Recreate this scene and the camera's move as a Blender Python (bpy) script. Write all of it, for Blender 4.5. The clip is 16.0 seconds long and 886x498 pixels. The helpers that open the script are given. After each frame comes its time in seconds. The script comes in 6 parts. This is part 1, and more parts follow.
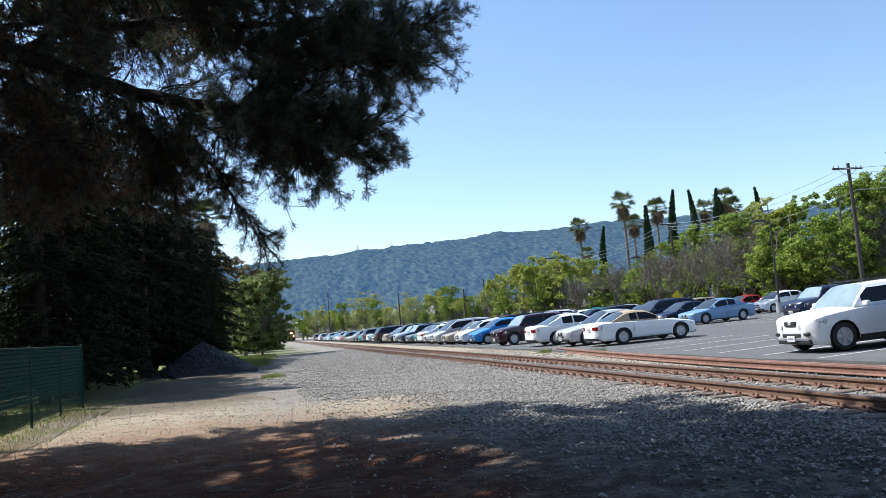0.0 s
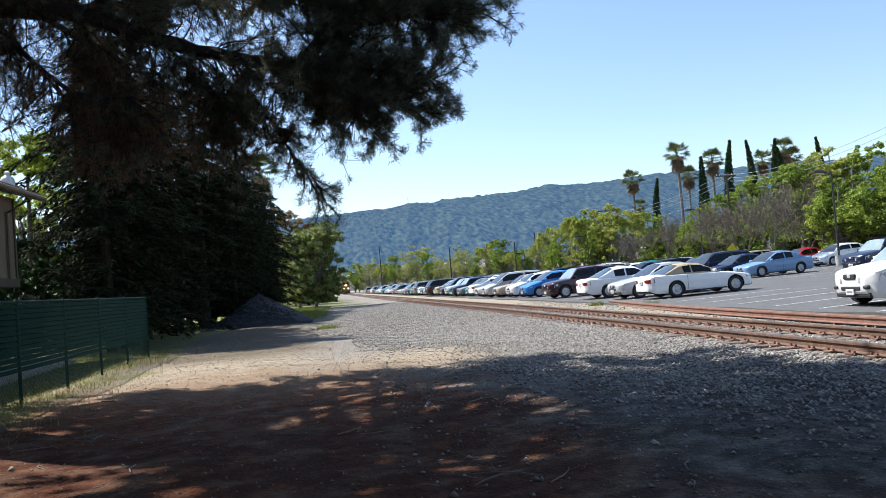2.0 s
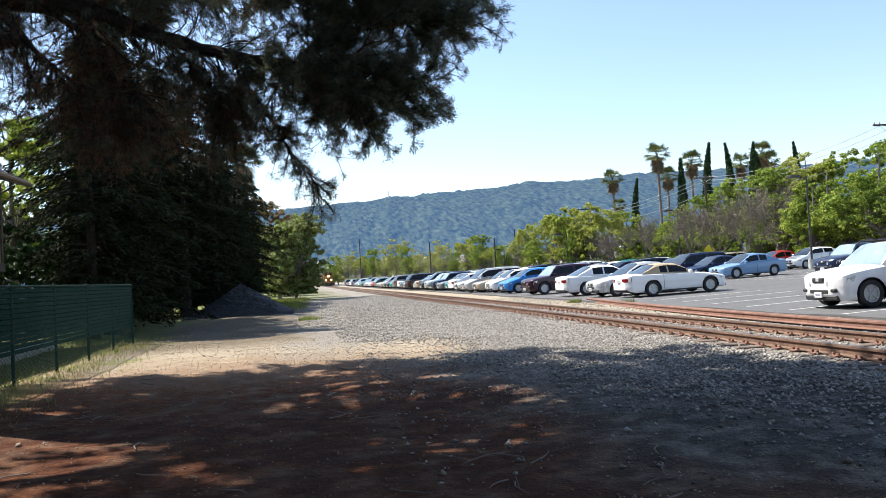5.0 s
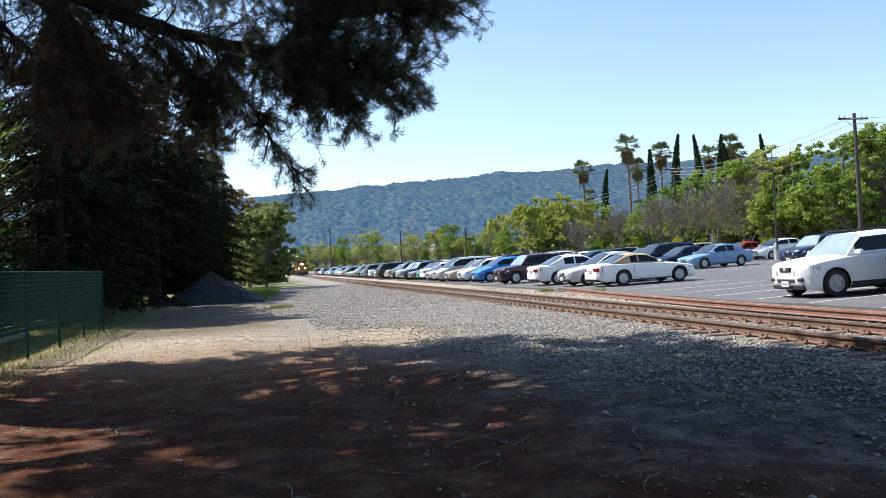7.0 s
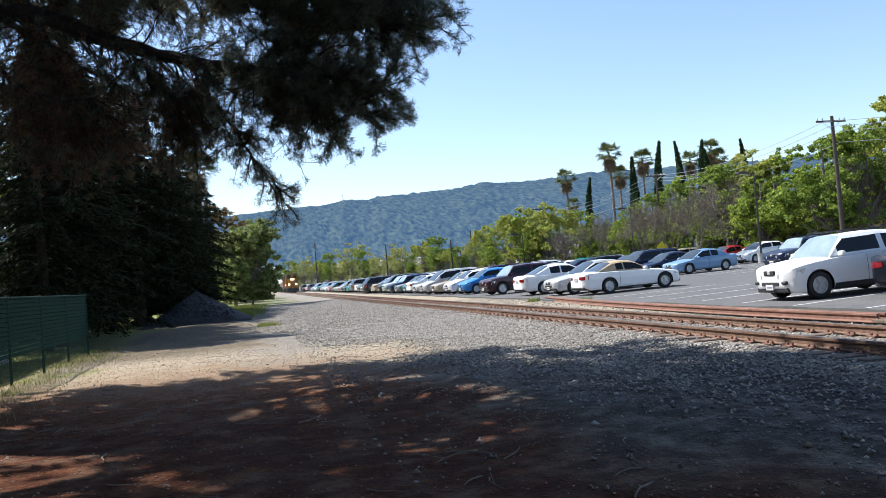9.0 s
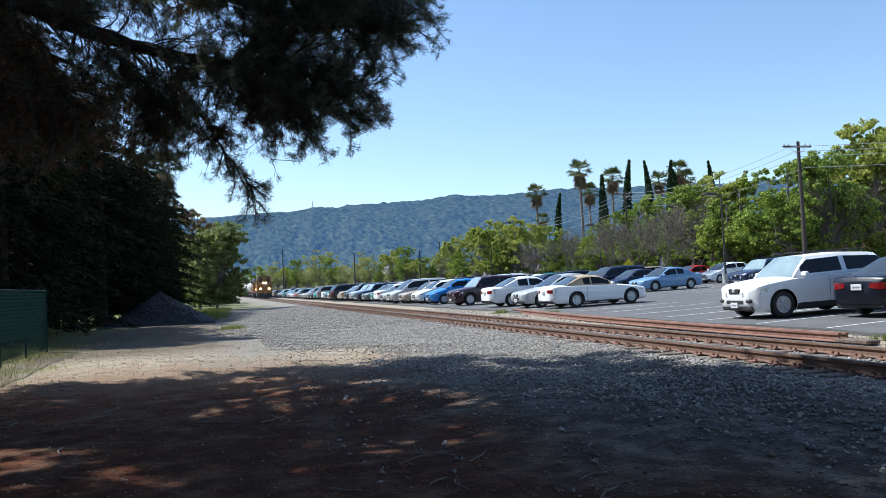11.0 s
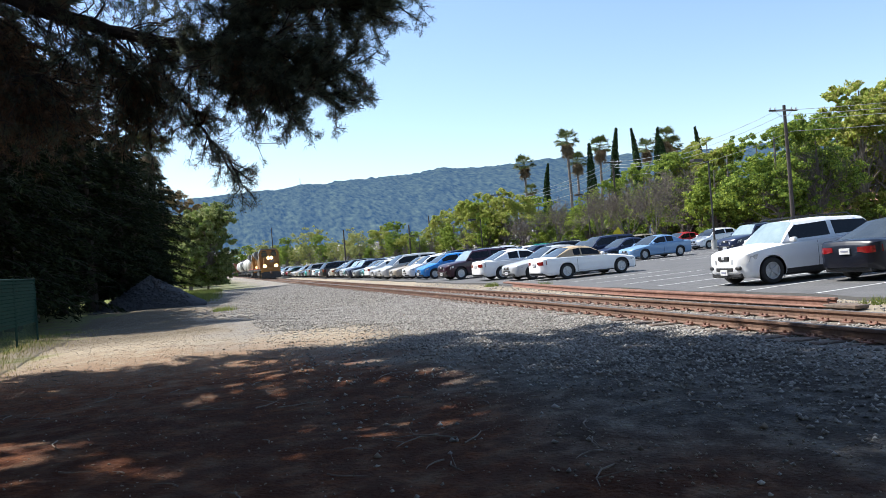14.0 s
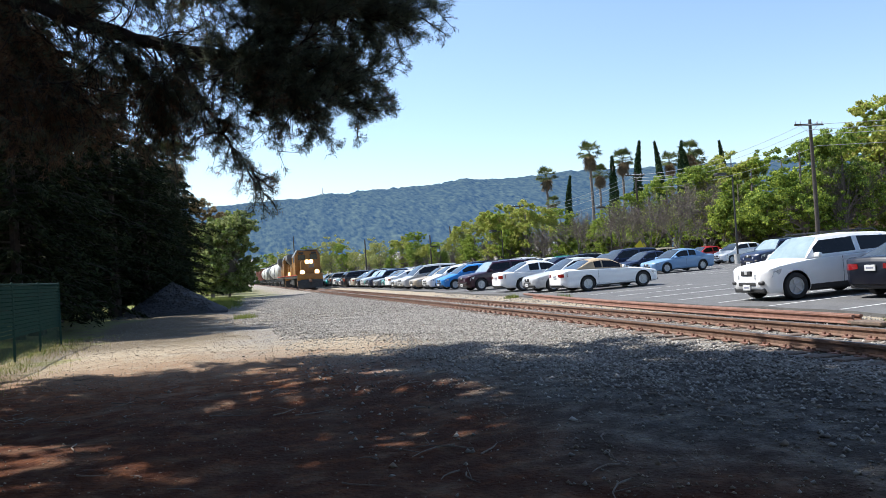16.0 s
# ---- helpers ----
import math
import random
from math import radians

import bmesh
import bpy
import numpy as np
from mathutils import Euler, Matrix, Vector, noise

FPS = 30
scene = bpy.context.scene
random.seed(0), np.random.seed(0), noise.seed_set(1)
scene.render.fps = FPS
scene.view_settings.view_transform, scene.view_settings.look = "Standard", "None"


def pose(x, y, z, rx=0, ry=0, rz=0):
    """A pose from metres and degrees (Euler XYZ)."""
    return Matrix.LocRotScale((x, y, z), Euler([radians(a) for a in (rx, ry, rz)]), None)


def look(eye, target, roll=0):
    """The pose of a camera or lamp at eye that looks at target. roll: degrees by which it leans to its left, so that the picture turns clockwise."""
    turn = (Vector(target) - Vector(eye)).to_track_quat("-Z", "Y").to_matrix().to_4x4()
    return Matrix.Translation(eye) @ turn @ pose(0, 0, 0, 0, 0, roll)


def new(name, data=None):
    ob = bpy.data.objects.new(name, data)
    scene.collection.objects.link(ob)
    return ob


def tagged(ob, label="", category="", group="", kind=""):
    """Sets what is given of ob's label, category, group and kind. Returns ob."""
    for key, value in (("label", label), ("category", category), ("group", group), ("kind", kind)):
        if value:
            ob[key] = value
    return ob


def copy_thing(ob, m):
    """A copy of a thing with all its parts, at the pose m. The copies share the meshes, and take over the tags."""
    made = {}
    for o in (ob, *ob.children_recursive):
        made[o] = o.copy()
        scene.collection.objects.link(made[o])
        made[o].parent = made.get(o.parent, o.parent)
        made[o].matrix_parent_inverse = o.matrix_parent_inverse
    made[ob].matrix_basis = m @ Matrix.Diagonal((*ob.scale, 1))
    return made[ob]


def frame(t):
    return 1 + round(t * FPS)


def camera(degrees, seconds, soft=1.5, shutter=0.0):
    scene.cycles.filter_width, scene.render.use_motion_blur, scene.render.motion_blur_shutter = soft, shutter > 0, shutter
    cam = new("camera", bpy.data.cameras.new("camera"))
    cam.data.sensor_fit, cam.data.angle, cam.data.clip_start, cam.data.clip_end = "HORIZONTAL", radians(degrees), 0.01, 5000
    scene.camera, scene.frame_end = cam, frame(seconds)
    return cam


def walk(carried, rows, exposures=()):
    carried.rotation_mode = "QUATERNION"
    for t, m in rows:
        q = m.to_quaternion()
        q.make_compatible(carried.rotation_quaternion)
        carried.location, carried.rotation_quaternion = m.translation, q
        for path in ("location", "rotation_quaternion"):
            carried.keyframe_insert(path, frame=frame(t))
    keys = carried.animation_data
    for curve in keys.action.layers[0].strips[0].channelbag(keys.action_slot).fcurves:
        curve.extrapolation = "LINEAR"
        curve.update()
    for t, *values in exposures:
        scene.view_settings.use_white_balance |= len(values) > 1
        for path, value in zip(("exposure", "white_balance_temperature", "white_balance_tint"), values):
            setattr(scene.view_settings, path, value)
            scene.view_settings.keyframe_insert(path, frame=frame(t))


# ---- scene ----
cam = camera(57.0, 16.0, 0.35)

PATH = [
    (0, (0.344, 0.652, 1.609), (0.768, 2.598, 1.795), -4.6),
    (0.5, (0.264, 0.534, 1.593), (0.633, 2.496, 1.715), -5.1),
    (1, (0.289, 0.48, 1.591), (0.574, 2.458, 1.668), -4.8),
    (1.5, (0.295, 0.526, 1.588), (0.615, 2.499, 1.658), -4.4),
    (2, (0.275, 0.523, 1.591), (0.57, 2.499, 1.673), -4.5),
    (2.5, (0.28, 0.507, 1.591), (0.584, 2.482, 1.667), -4.2),
    (3, (0.289, 0.525, 1.589), (0.536, 2.509, 1.63), -4.8),
    (3.5, (0.278, 0.507, 1.591), (0.338, 2.504, 1.5), -5.9),
    (4, (0.325, 0.517, 1.617), (0.358, 2.515, 1.532), -8.2),
    (4.5, (0.173, 0.32, 1.548), (0.327, 2.313, 1.492), -7.6),
    (5, (0.075, 0.029, 1.602), (0.419, 1.998, 1.667), -3.2),
    (5.2, (0.018, -0.022, 1.568), (0.474, 1.923, 1.664), -2.9),
    (7.3, (-0.065, -0.05, 1.581), (0.326, 1.911, 1.613), -3.1),
    (7.5, (-0.045, -0.055, 1.596), (0.313, 1.912, 1.636), -3.3),
    (8, (-0.045, -0.057, 1.61), (0.358, 1.901, 1.654), -3.8),
    (8.5, (-0.064, -0.043, 1.569), (0.377, 1.907, 1.635), -3.9),
    (9, (-0.051, -0.034, 1.598), (0.399, 1.913, 1.661), -4.6),
    (9.5, (-0.053, -0.024, 1.587), (0.412, 1.92, 1.642), -3.4),
    (9.7, (-0.051, -0.025, 1.587), (0.418, 1.919, 1.637), -3.4),
    (11.8, (-0.098, 0.031, 1.461), (0.45, 1.952, 1.565), -2.2),
    (12, (-0.075, 0.022, 1.541), (0.388, 1.967, 1.55), -2.5),
    (12.5, (-0.042, -0.004, 1.59), (0.356, 1.956, 1.552), -4.5),
    (13, (-0.037, 0.055, 1.569), (0.454, 1.993, 1.61), -3.4),
    (13.5, (-0.048, 0.054, 1.557), (0.395, 2.003, 1.612), -3.8),
    (14, (-0.067, 0.043, 1.581), (0.48, 1.967, 1.6), -4.4),
    (14.5, (-0.054, 0.048, 1.575), (0.466, 1.98, 1.587), -4.8),
    (15, (-0.038, 0.05, 1.574), (0.446, 1.99, 1.618), -4.1),
    (15.5, (-0.035, 0.057, 1.584), (0.466, 1.992, 1.647), -3.5),
    (16, (-0.046, 0.044, 1.571), (0.453, 1.98, 1.62), -3.6),
]
walk(cam, [(t, look(eye, aim, roll)) for t, eye, aim, roll in PATH],
     [(0, 0.70, 5920, 9), (0.5, 0.64, 5620, 9), (1.0, 0.72, 5870, 10), (2.0, 0.80, 6120, 10), (3.5, 0.78, 6170, 10), (4.4, 0.86, 6270, 10), (5.0, 1.04, 6470, 10), (5.4, 1.00, 6370, 10), (7.3, 0.85, 6170, 10), (9.7, 0.83, 6170, 10), (11.7, 0.50, 5570, 6), (12.0, 0.56, 5720, 6),
      (12.5, 0.70, 6070, 9), (13.0, 0.81, 6170, 10), (16, 0.83, 6170, 10)])

# ---- world, sun ----
SUN_AZ, SUN_EL = -50.0, 53.0   # degrees: to the left of +y, and above the ground
to_sun = Vector((math.sin(radians(SUN_AZ)) * math.cos(radians(SUN_EL)), math.cos(radians(SUN_AZ)) * math.cos(radians(SUN_EL)), math.sin(radians(SUN_EL))))
world = bpy.data.worlds.new("sky")
scene.world = world
world.use_nodes = True
wn = world.node_tree.nodes
sky = wn.new("ShaderNodeTexSky")
sky.sky_type, sky.sun_disc = "NISHITA", False
sky.sun_elevation, sky.sun_rotation = radians(SUN_EL), radians(SUN_AZ)
sky.altitude, sky.air_density, sky.dust_density, sky.ozone_density = 100, 1.0, 0.5, 0.8
world.node_tree.links.new(sky.outputs[0], wn["Background"].inputs[0])
wn["Background"].inputs[1].default_value = 0.116
sun = new("sun", bpy.data.lights.new("sun", "SUN"))
sun.data.energy, sun.data.angle, sun.data.color = 5.0, radians(0.55), (1.0, 0.95, 0.86)
sun.matrix_world = look((0, 0, 60), Vector((0, 0, 60)) - to_sun)

# ---- materials ----
MATS = {}


def node(nt, kind, **ins):
    n = nt.nodes.new(kind)
    for k, v in ins.items():
        n.inputs[k.replace("_", " ")].default_value = v
    return n


def mat(name, c1, c2=None, scale=6.0, rough=0.8, metal=0.0, bump=0.25, fine=8.0, stain=None, amount=0.5, coat=0.0, leaf=0.0, island=False, obj_color=False, glow=None, spec=0.5, stretch=None):
    """Two tones mixed by noise, a larger stain, fine relief; leaf: share of light let through."""
    if name in MATS:
        return MATS[name]
    m = bpy.data.materials.new(name)
    m.use_nodes = True
    nt = m.node_tree
    L = nt.links.new
    b = nt.nodes["Principled BSDF"]
    b.inputs["Roughness"].default_value, b.inputs["Metallic"].default_value = rough, metal
    b.inputs["Coat Weight"].default_value = coat
    b.inputs["Specular IOR Level"].default_value = spec
    c2 = c2 or tuple(v * 0.75 for v in c1)
    tc = nt.nodes.new("ShaderNodeTexCoord")
    n1 = node(nt, "ShaderNodeTexNoise", Scale=scale, Detail=6.0, Roughness=0.65)
    where = tc.outputs["Object"]
    if stretch:
        mp = nt.nodes.new("ShaderNodeMapping")
        mp.inputs["Scale"].default_value = stretch
        L(where, mp.inputs[0])
        where = mp.outputs[0]
    L(where, n1.inputs["Vector"])
    r1 = nt.nodes.new("ShaderNodeMapRange")
    r1.inputs[1].default_value, r1.inputs[2].default_value = 0.32, 0.68
    L(n1.outputs[0], r1.inputs[0])
    mx = nt.nodes.new("ShaderNodeMix")
    mx.data_type = "RGBA"
    mx.inputs[6].default_value, mx.inputs[7].default_value = (*c1, 1), (*c2, 1)
    if island:
        g = nt.nodes.new("ShaderNodeNewGeometry")
        L(g.outputs["Random Per Island"], mx.inputs[0])
    else:
        L(r1.outputs[0], mx.inputs[0])
    col = mx.outputs[2]
    if obj_color:
        oi = nt.nodes.new("ShaderNodeObjectInfo")
        mo = nt.nodes.new("ShaderNodeMix")
        mo.data_type, mo.blend_type = "RGBA", "MULTIPLY"
        mo.inputs[0].default_value = 1.0
        L(oi.outputs["Color"], mo.inputs[6])
        L(col, mo.inputs[7])
        col = mo.outputs[2]
    if stain:
        n2 = node(nt, "ShaderNodeTexNoise", Scale=scale / 7, Detail=4.0, Roughness=0.6)
        L(where, n2.inputs["Vector"])
        r2 = nt.nodes.new("ShaderNodeMapRange")
        r2.inputs[1].default_value, r2.inputs[2].default_value, r2.inputs[4].default_value = 0.45, 0.7, amount
        L(n2.outputs[0], r2.inputs[0])
        m2 = nt.nodes.new("ShaderNodeMix")
        m2.data_type = "RGBA"
        m2.inputs[7].default_value = (*stain, 1)
        L(r2.outputs[0], m2.inputs[0])
        L(col, m2.inputs[6])
        col = m2.outputs[2]
    L(col, b.inputs["Base Color"])
    if bump:
        n3 = node(nt, "ShaderNodeTexNoise", Scale=scale * fine, Detail=4.0)
        L(tc.outputs["Object"], n3.inputs["Vector"])
        bp = node(nt, "ShaderNodeBump", Strength=bump, Distance=0.02)
        L(n3.outputs[0], bp.inputs["Height"])
        L(bp.outputs[0], b.inputs["Normal"])
    if glow:
        b.inputs["Emission Color"].default_value, b.inputs["Emission Strength"].default_value = (*glow[0], 1), glow[1]
    if leaf:
        tr = nt.nodes.new("ShaderNodeBsdfTranslucent")
        L(col, tr.inputs[0])
        ms = nt.nodes.new("ShaderNodeMixShader")
        ms.inputs[0].default_value = leaf
        out = nt.nodes["Material Output"]
        L(b.outputs[0], ms.inputs[1])
        L(tr.outputs[0], ms.inputs[2])
        L(ms.outputs[0], out.inputs[0])
    MATS[name] = m
    return m


def ground_mat():
    """Earth of several kinds: rusty pine-needle litter, pale dust, grey crushed stone, grass."""
    m = bpy.data.materials.new("ground_earth")
    m.use_nodes = True
    nt, L = m.node_tree, m.node_tree.links.new
    b = nt.nodes["Principled BSDF"]
    b.inputs["Roughness"].default_value = 0.95
    b.inputs["Specular IOR Level"].default_value = 0.1
    geo = nt.nodes.new("ShaderNodeNewGeometry")
    sep = nt.nodes.new("ShaderNodeSeparateXYZ")
    L(geo.outputs["Position"], sep.inputs[0])

    def noise(scale, detail=5.0, rough=0.6, stretch=None):
        n = node(nt, "ShaderNodeTexNoise", Scale=scale, Detail=detail, Roughness=rough)
        if stretch:
            mp = nt.nodes.new("ShaderNodeMapping")
            mp.inputs["Scale"].default_value = stretch
            L(geo.outputs["Position"], mp.inputs[0])
            L(mp.outputs[0], n.inputs["Vector"])
        else:
            L(geo.outputs["Position"], n.inputs["Vector"])
        return n.outputs[0]

    def rng(sock, a, b_, lo=0.0, hi=1.0):
        r = nt.nodes.new("ShaderNodeMapRange")
        for k, v in zip((1, 2, 3, 4), (a, b_, lo, hi)):
            r.inputs[k].default_value = v
        L(sock, r.inputs[0])
        return r.outputs[0]

    def op(kind, a, c):
        n = nt.nodes.new("ShaderNodeMath")
        n.operation = kind
        for k, v in enumerate((a, c)):
            if isinstance(v, (int, float)):
                n.inputs[k].default_value = v
            else:
                L(v, n.inputs[k])
        return n.outputs[0]

    def mix(f, a, c):
        n = nt.nodes.new("ShaderNodeMix")
        n.data_type = "RGBA"
        L(f, n.inputs[0])
        for k, v in ((6, a), (7, c)):
            if isinstance(v, tuple):
                n.inputs[k].default_value = (*v, 1)
            else:
                L(v, n.inputs[k])
        return n.outputs[2]

    big, mid, fine, grit = noise(0.35), noise(1.6), noise(9.0, 6, 0.7), noise(38.0, 4, 0.7)
    x, y = sep.outputs[0], sep.outputs[1]
    xw = op("ADD", x, rng(big, 0.3, 0.7, -1.6, 1.6))
    dust = mix(rng(fine, 0.3, 0.7), (0.45, 0.375, 0.265), (0.25, 0.205, 0.15))
    litter = mix(rng(fine, 0.35, 0.65), (0.06, 0.02, 0.009), (0.27, 0.105, 0.042))
    stone = mix(rng(grit, 0.35, 0.65), (0.065, 0.06, 0.057), (0.35, 0.33, 0.305))
    grass = mix(rng(fine, 0.3, 0.7), (0.10, 0.14, 0.035), (0.26, 0.24, 0.09))
    # litter lies round the pine and fades out towards the track and down the path
    near_pine = op("MULTIPLY", rng(xw, 1.8, 4.2, 1, 0), rng(op("ADD", y, rng(mid, 0.3, 0.7, -2.5, 2.5)), 14.0, 20.5, 1, 0))
    col = mix(op("MULTIPLY", near_pine, rng(mid, 0.3, 0.55, 0.45, 1)), dust, litter)
    # crushed stone spread beside the track, thinning towards the path
    far_w = op("MULTIPLY", op("SUBTRACT", y, 9.0), 0.27)
    gx = op("ADD", xw, op("MINIMUM", op("MAXIMUM", far_w, 0.0), 4.4))
    px, py = op("SUBTRACT", x, 2.4), op("MULTIPLY", op("SUBTRACT", y, 18.3), 0.5)
    bare = op("ADD", op("ADD", op("MULTIPLY", px, px), op("MULTIPLY", py, py)), rng(mid, 0.3, 0.7, -1.6, 1.6))
    speck = rng(noise(14.0, 3, 0.6), 0.38, 0.52)
    cover = op("MULTIPLY", op("MULTIPLY", rng(gx, 2.0, 4.8), rng(mid, 0.25, 0.6, 0.5, 1)), rng(bare, 1.2, 4.5, 0.12, 1))
    cover = op("MULTIPLY", cover, rng(op("ADD", x, rng(mid, 0.3, 0.7, -0.25, 0.25)), 10.1, 10.6, 1, 0.2))
    col = mix(op("MULTIPLY", cover, rng(speck, 0.0, 1.0, 0.55, 1)), col, stone)
    # dark duff under the evergreens, with their shade painted into its tone
    duff_shade = op("MULTIPLY", op("MULTIPLY", rng(op("ADD", xw, rng(mid, 0.3, 0.7, -0.8, 0.8)), -1.4, 0.7, 1, 0), rng(y, 20.5, 24.5)), rng(y, 60, 70, 0.85, 0))
    col = mix(duff_shade, col, mix(rng(fine, 0.3, 0.7), (0.055, 0.04, 0.026), (0.15, 0.115, 0.07)))
    # pebbles of many tones lie in the dust
    vor = node(nt, "ShaderNodeTexVoronoi", Scale=22.0)
    L(geo.outputs["Position"], vor.inputs["Vector"])
    peb = nt.nodes.new("ShaderNodeSeparateColor")
    L(vor.outputs["Color"], peb.inputs[0])
    tone = mix(rng(peb.outputs[1], 0, 1), (0.10, 0.095, 0.09), (0.46, 0.43, 0.39))
    col = mix(op("MULTIPLY", op("MULTIPLY", rng(peb.outputs[0], 0.42, 0.5), rng(vor.outputs["Distance"], 0.2, 0.5, 1, 0)), op("MULTIPLY", rng(mid, 0.3, 0.6, 0.35, 0.9), rng(near_pine, 0, 0.8, 1, 0.12))), col, tone)
    # pine's shade painted into the ground as dark soil, thin on bare patches
    soil_shade = op("MULTIPLY", op("MULTIPLY", rng(op("ADD", y, rng(big, 0.3, 0.7, -2, 2)), 10.0, 14.5, 1, 0), rng(x, 6.2, 7.4, 1, 0)), rng(noise(2.6), 0.36, 0.56, 0.5, 1))
    col = mix(op("MULTIPLY", soil_shade, 0.86), col, mix(rng(xw, 1.5, 4.5), (0.042, 0.0125, 0.006), (0.022, 0.018, 0.017)))
    # grass on the far left and along the path's edge
    gl = op("MULTIPLY", rng(xw, -5.6, -4.4, 1, 0), rng(mid, 0.35, 0.55))
    g2 = op("MULTIPLY", rng(xw, -2.6, -0.6, 1, 0), rng(y, 44, 52))
    g3 = op("MULTIPLY", op("MULTIPLY", rng(xw, 2.0, 5.0, 1, 0), rng(y, 62, 85)), 0.7)
    col = mix(op("MAXIMUM", op("MAXIMUM", op("MULTIPLY", gl, 0.85), g2), g3), col, grass)
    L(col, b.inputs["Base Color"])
    bp = node(nt, "ShaderNodeBump", Strength=0.7, Distance=0.05)
    L(op("ADD", op("ADD", op("MULTIPLY", grit, 0.5), fine), op("MULTIPLY", vor.outputs["Distance"], -0.6)), bp.inputs["Height"])
    L(bp.outputs[0], b.inputs["Normal"])
    return m


bark = mat("pine_bark", (0.022, 0.016, 0.013), (0.055, 0.039, 0.031), scale=7, rough=0.95, bump=0.9, fine=2.5, stain=(0.018, 0.013, 0.011))
bark_grey = mat("grey_bark", (0.14, 0.11, 0.09), (0.24, 0.2, 0.17), scale=9, rough=0.95, bump=0.6)
twig_brown = mat("bare_twigs", (0.11, 0.09, 0.07), (0.20, 0.165, 0.13), scale=3, rough=0.95, bump=0)
needle = mat("pine_needles", (0.07, 0.088, 0.072), (0.19, 0.195, 0.125), leaf=0.48, island=True, rough=0.7, bump=0, spec=0.06)
needle_dead = mat("dead_needles", (0.13, 0.078, 0.05), (0.25, 0.155, 0.095), leaf=0.35, island=True, rough=0.9, bump=0, spec=0.05)
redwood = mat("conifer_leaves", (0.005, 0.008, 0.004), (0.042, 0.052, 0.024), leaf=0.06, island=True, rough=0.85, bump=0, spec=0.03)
leaf_bright = mat("spring_leaves", (0.16, 0.23, 0.03), (0.46, 0.52, 0.09), leaf=0.34, island=True, rough=0.6, bump=0, spec=0.12)
leaf_yellow = mat("yellowish_leaves", (0.23, 0.25, 0.06), (0.58, 0.54, 0.16), leaf=0.4, island=True, rough=0.6, bump=0, spec=0.12)
leaf_mid = mat("green_leaves", (0.07, 0.12, 0.022), (0.26, 0.35, 0.07), leaf=0.28, island=True, rough=0.6, bump=0, spec=0.12)
leaf_grey = mat("greyish_leaves", (0.16, 0.19, 0.075), (0.40, 0.42, 0.17), leaf=0.4, island=True, rough=0.7, bump=0, spec=0.12)
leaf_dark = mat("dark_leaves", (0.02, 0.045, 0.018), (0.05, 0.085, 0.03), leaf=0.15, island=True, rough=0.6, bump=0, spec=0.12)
leaf_rust = mat("rust_leaves", (0.17, 0.12, 0.06), (0.27, 0.20, 0.10), leaf=0.35, island=True, rough=0.7, bump=0, spec=0.12)
frond = mat("palm_fronds", (0.055, 0.08, 0.03), (0.13, 0.15, 0.05), leaf=0.25, island=True, rough=0.5, bump=0, spec=0.12)
thatch = mat("dry_palm_thatch", (0.16, 0.12, 0.075), (0.25, 0.19, 0.12), leaf=0.1, island=True, rough=0.9, bump=0, spec=0.12)
grass_m = mat("grass_blades", (0.09, 0.14, 0.025), (0.26, 0.27, 0.08), leaf=0.4, island=True, rough=0.7, bump=0, spec=0.12)
straw_m = mat("dry_grass", (0.28, 0.24, 0.10), (0.42, 0.35, 0.17), leaf=0.3, island=True, rough=0.8, bump=0, spec=0.12)
pebble_m = mat("dusty_pebbles", (0.14, 0.11, 0.085), (0.36, 0.30, 0.24), island=True, rough=0.95, bump=0, spec=0.1)
stone_m = mat("crushed_stone", (0.12, 0.11, 0.10), (0.44, 0.41, 0.37), island=True, rough=0.9, bump=0, spec=0.2)
rust = mat("rusty_steel", (0.10, 0.056, 0.038), (0.22, 0.13, 0.088), scale=9, rough=0.85, bump=0.4, stain=(0.075, 0.045, 0.035))
rust_red = mat("red_rust", (0.17, 0.08, 0.056), (0.28, 0.155, 0.115), scale=5, rough=0.9, bump=0.4, stain=(0.13, 0.07, 0.055))
rail_top = mat("worn_rail_head", (0.07, 0.058, 0.052), (0.13, 0.11, 0.10), scale=6, rough=0.5, metal=0.1, bump=0.1)
tie_m = mat("weathered_tie_wood", (0.10, 0.075, 0.06), (0.20, 0.155, 0.125), scale=10, rough=0.95, bump=0.7, stain=(0.22, 0.13, 0.08))
asphalt = mat("asphalt", (0.075, 0.075, 0.077), (0.115, 0.113, 0.112), scale=3, rough=0.9, bump=0.4, fine=30, stain=(0.125, 0.122, 0.12), amount=0.7)
paint_w = mat("white_line_paint", (0.62, 0.62, 0.60), (0.42, 0.42, 0.41), scale=6, rough=0.8, bump=0.1)
car_paint = mat("car_paint", (1.0, 1.0, 1.0), (0.93, 0.93, 0.93), scale=2, rough=0.3, coat=0.3, bump=0, obj_color=True, spec=0.35)
# sunshade tone with the sky's pale reflection painted into the windscreen colour
shaded_screen = mat("sunshade_and_reflection", (0.15, 0.21, 0.22), (0.36, 0.44, 0.44), scale=0.7, rough=0.15, bump=0, coat=1.0)
car_glass = mat("tinted_glass", (0.006, 0.007, 0.009), (0.012, 0.013, 0.015), rough=0.05, bump=0, spec=0.35)
screen_glass = mat("windscreen_glass", (0.03, 0.037, 0.04), (0.05, 0.058, 0.06), scale=1.5, rough=0.04, bump=0, spec=1.0)
rubber = mat("tyre_rubber", (0.018, 0.018, 0.019), (0.035, 0.034, 0.033), scale=20, rough=0.85, bump=0.2)
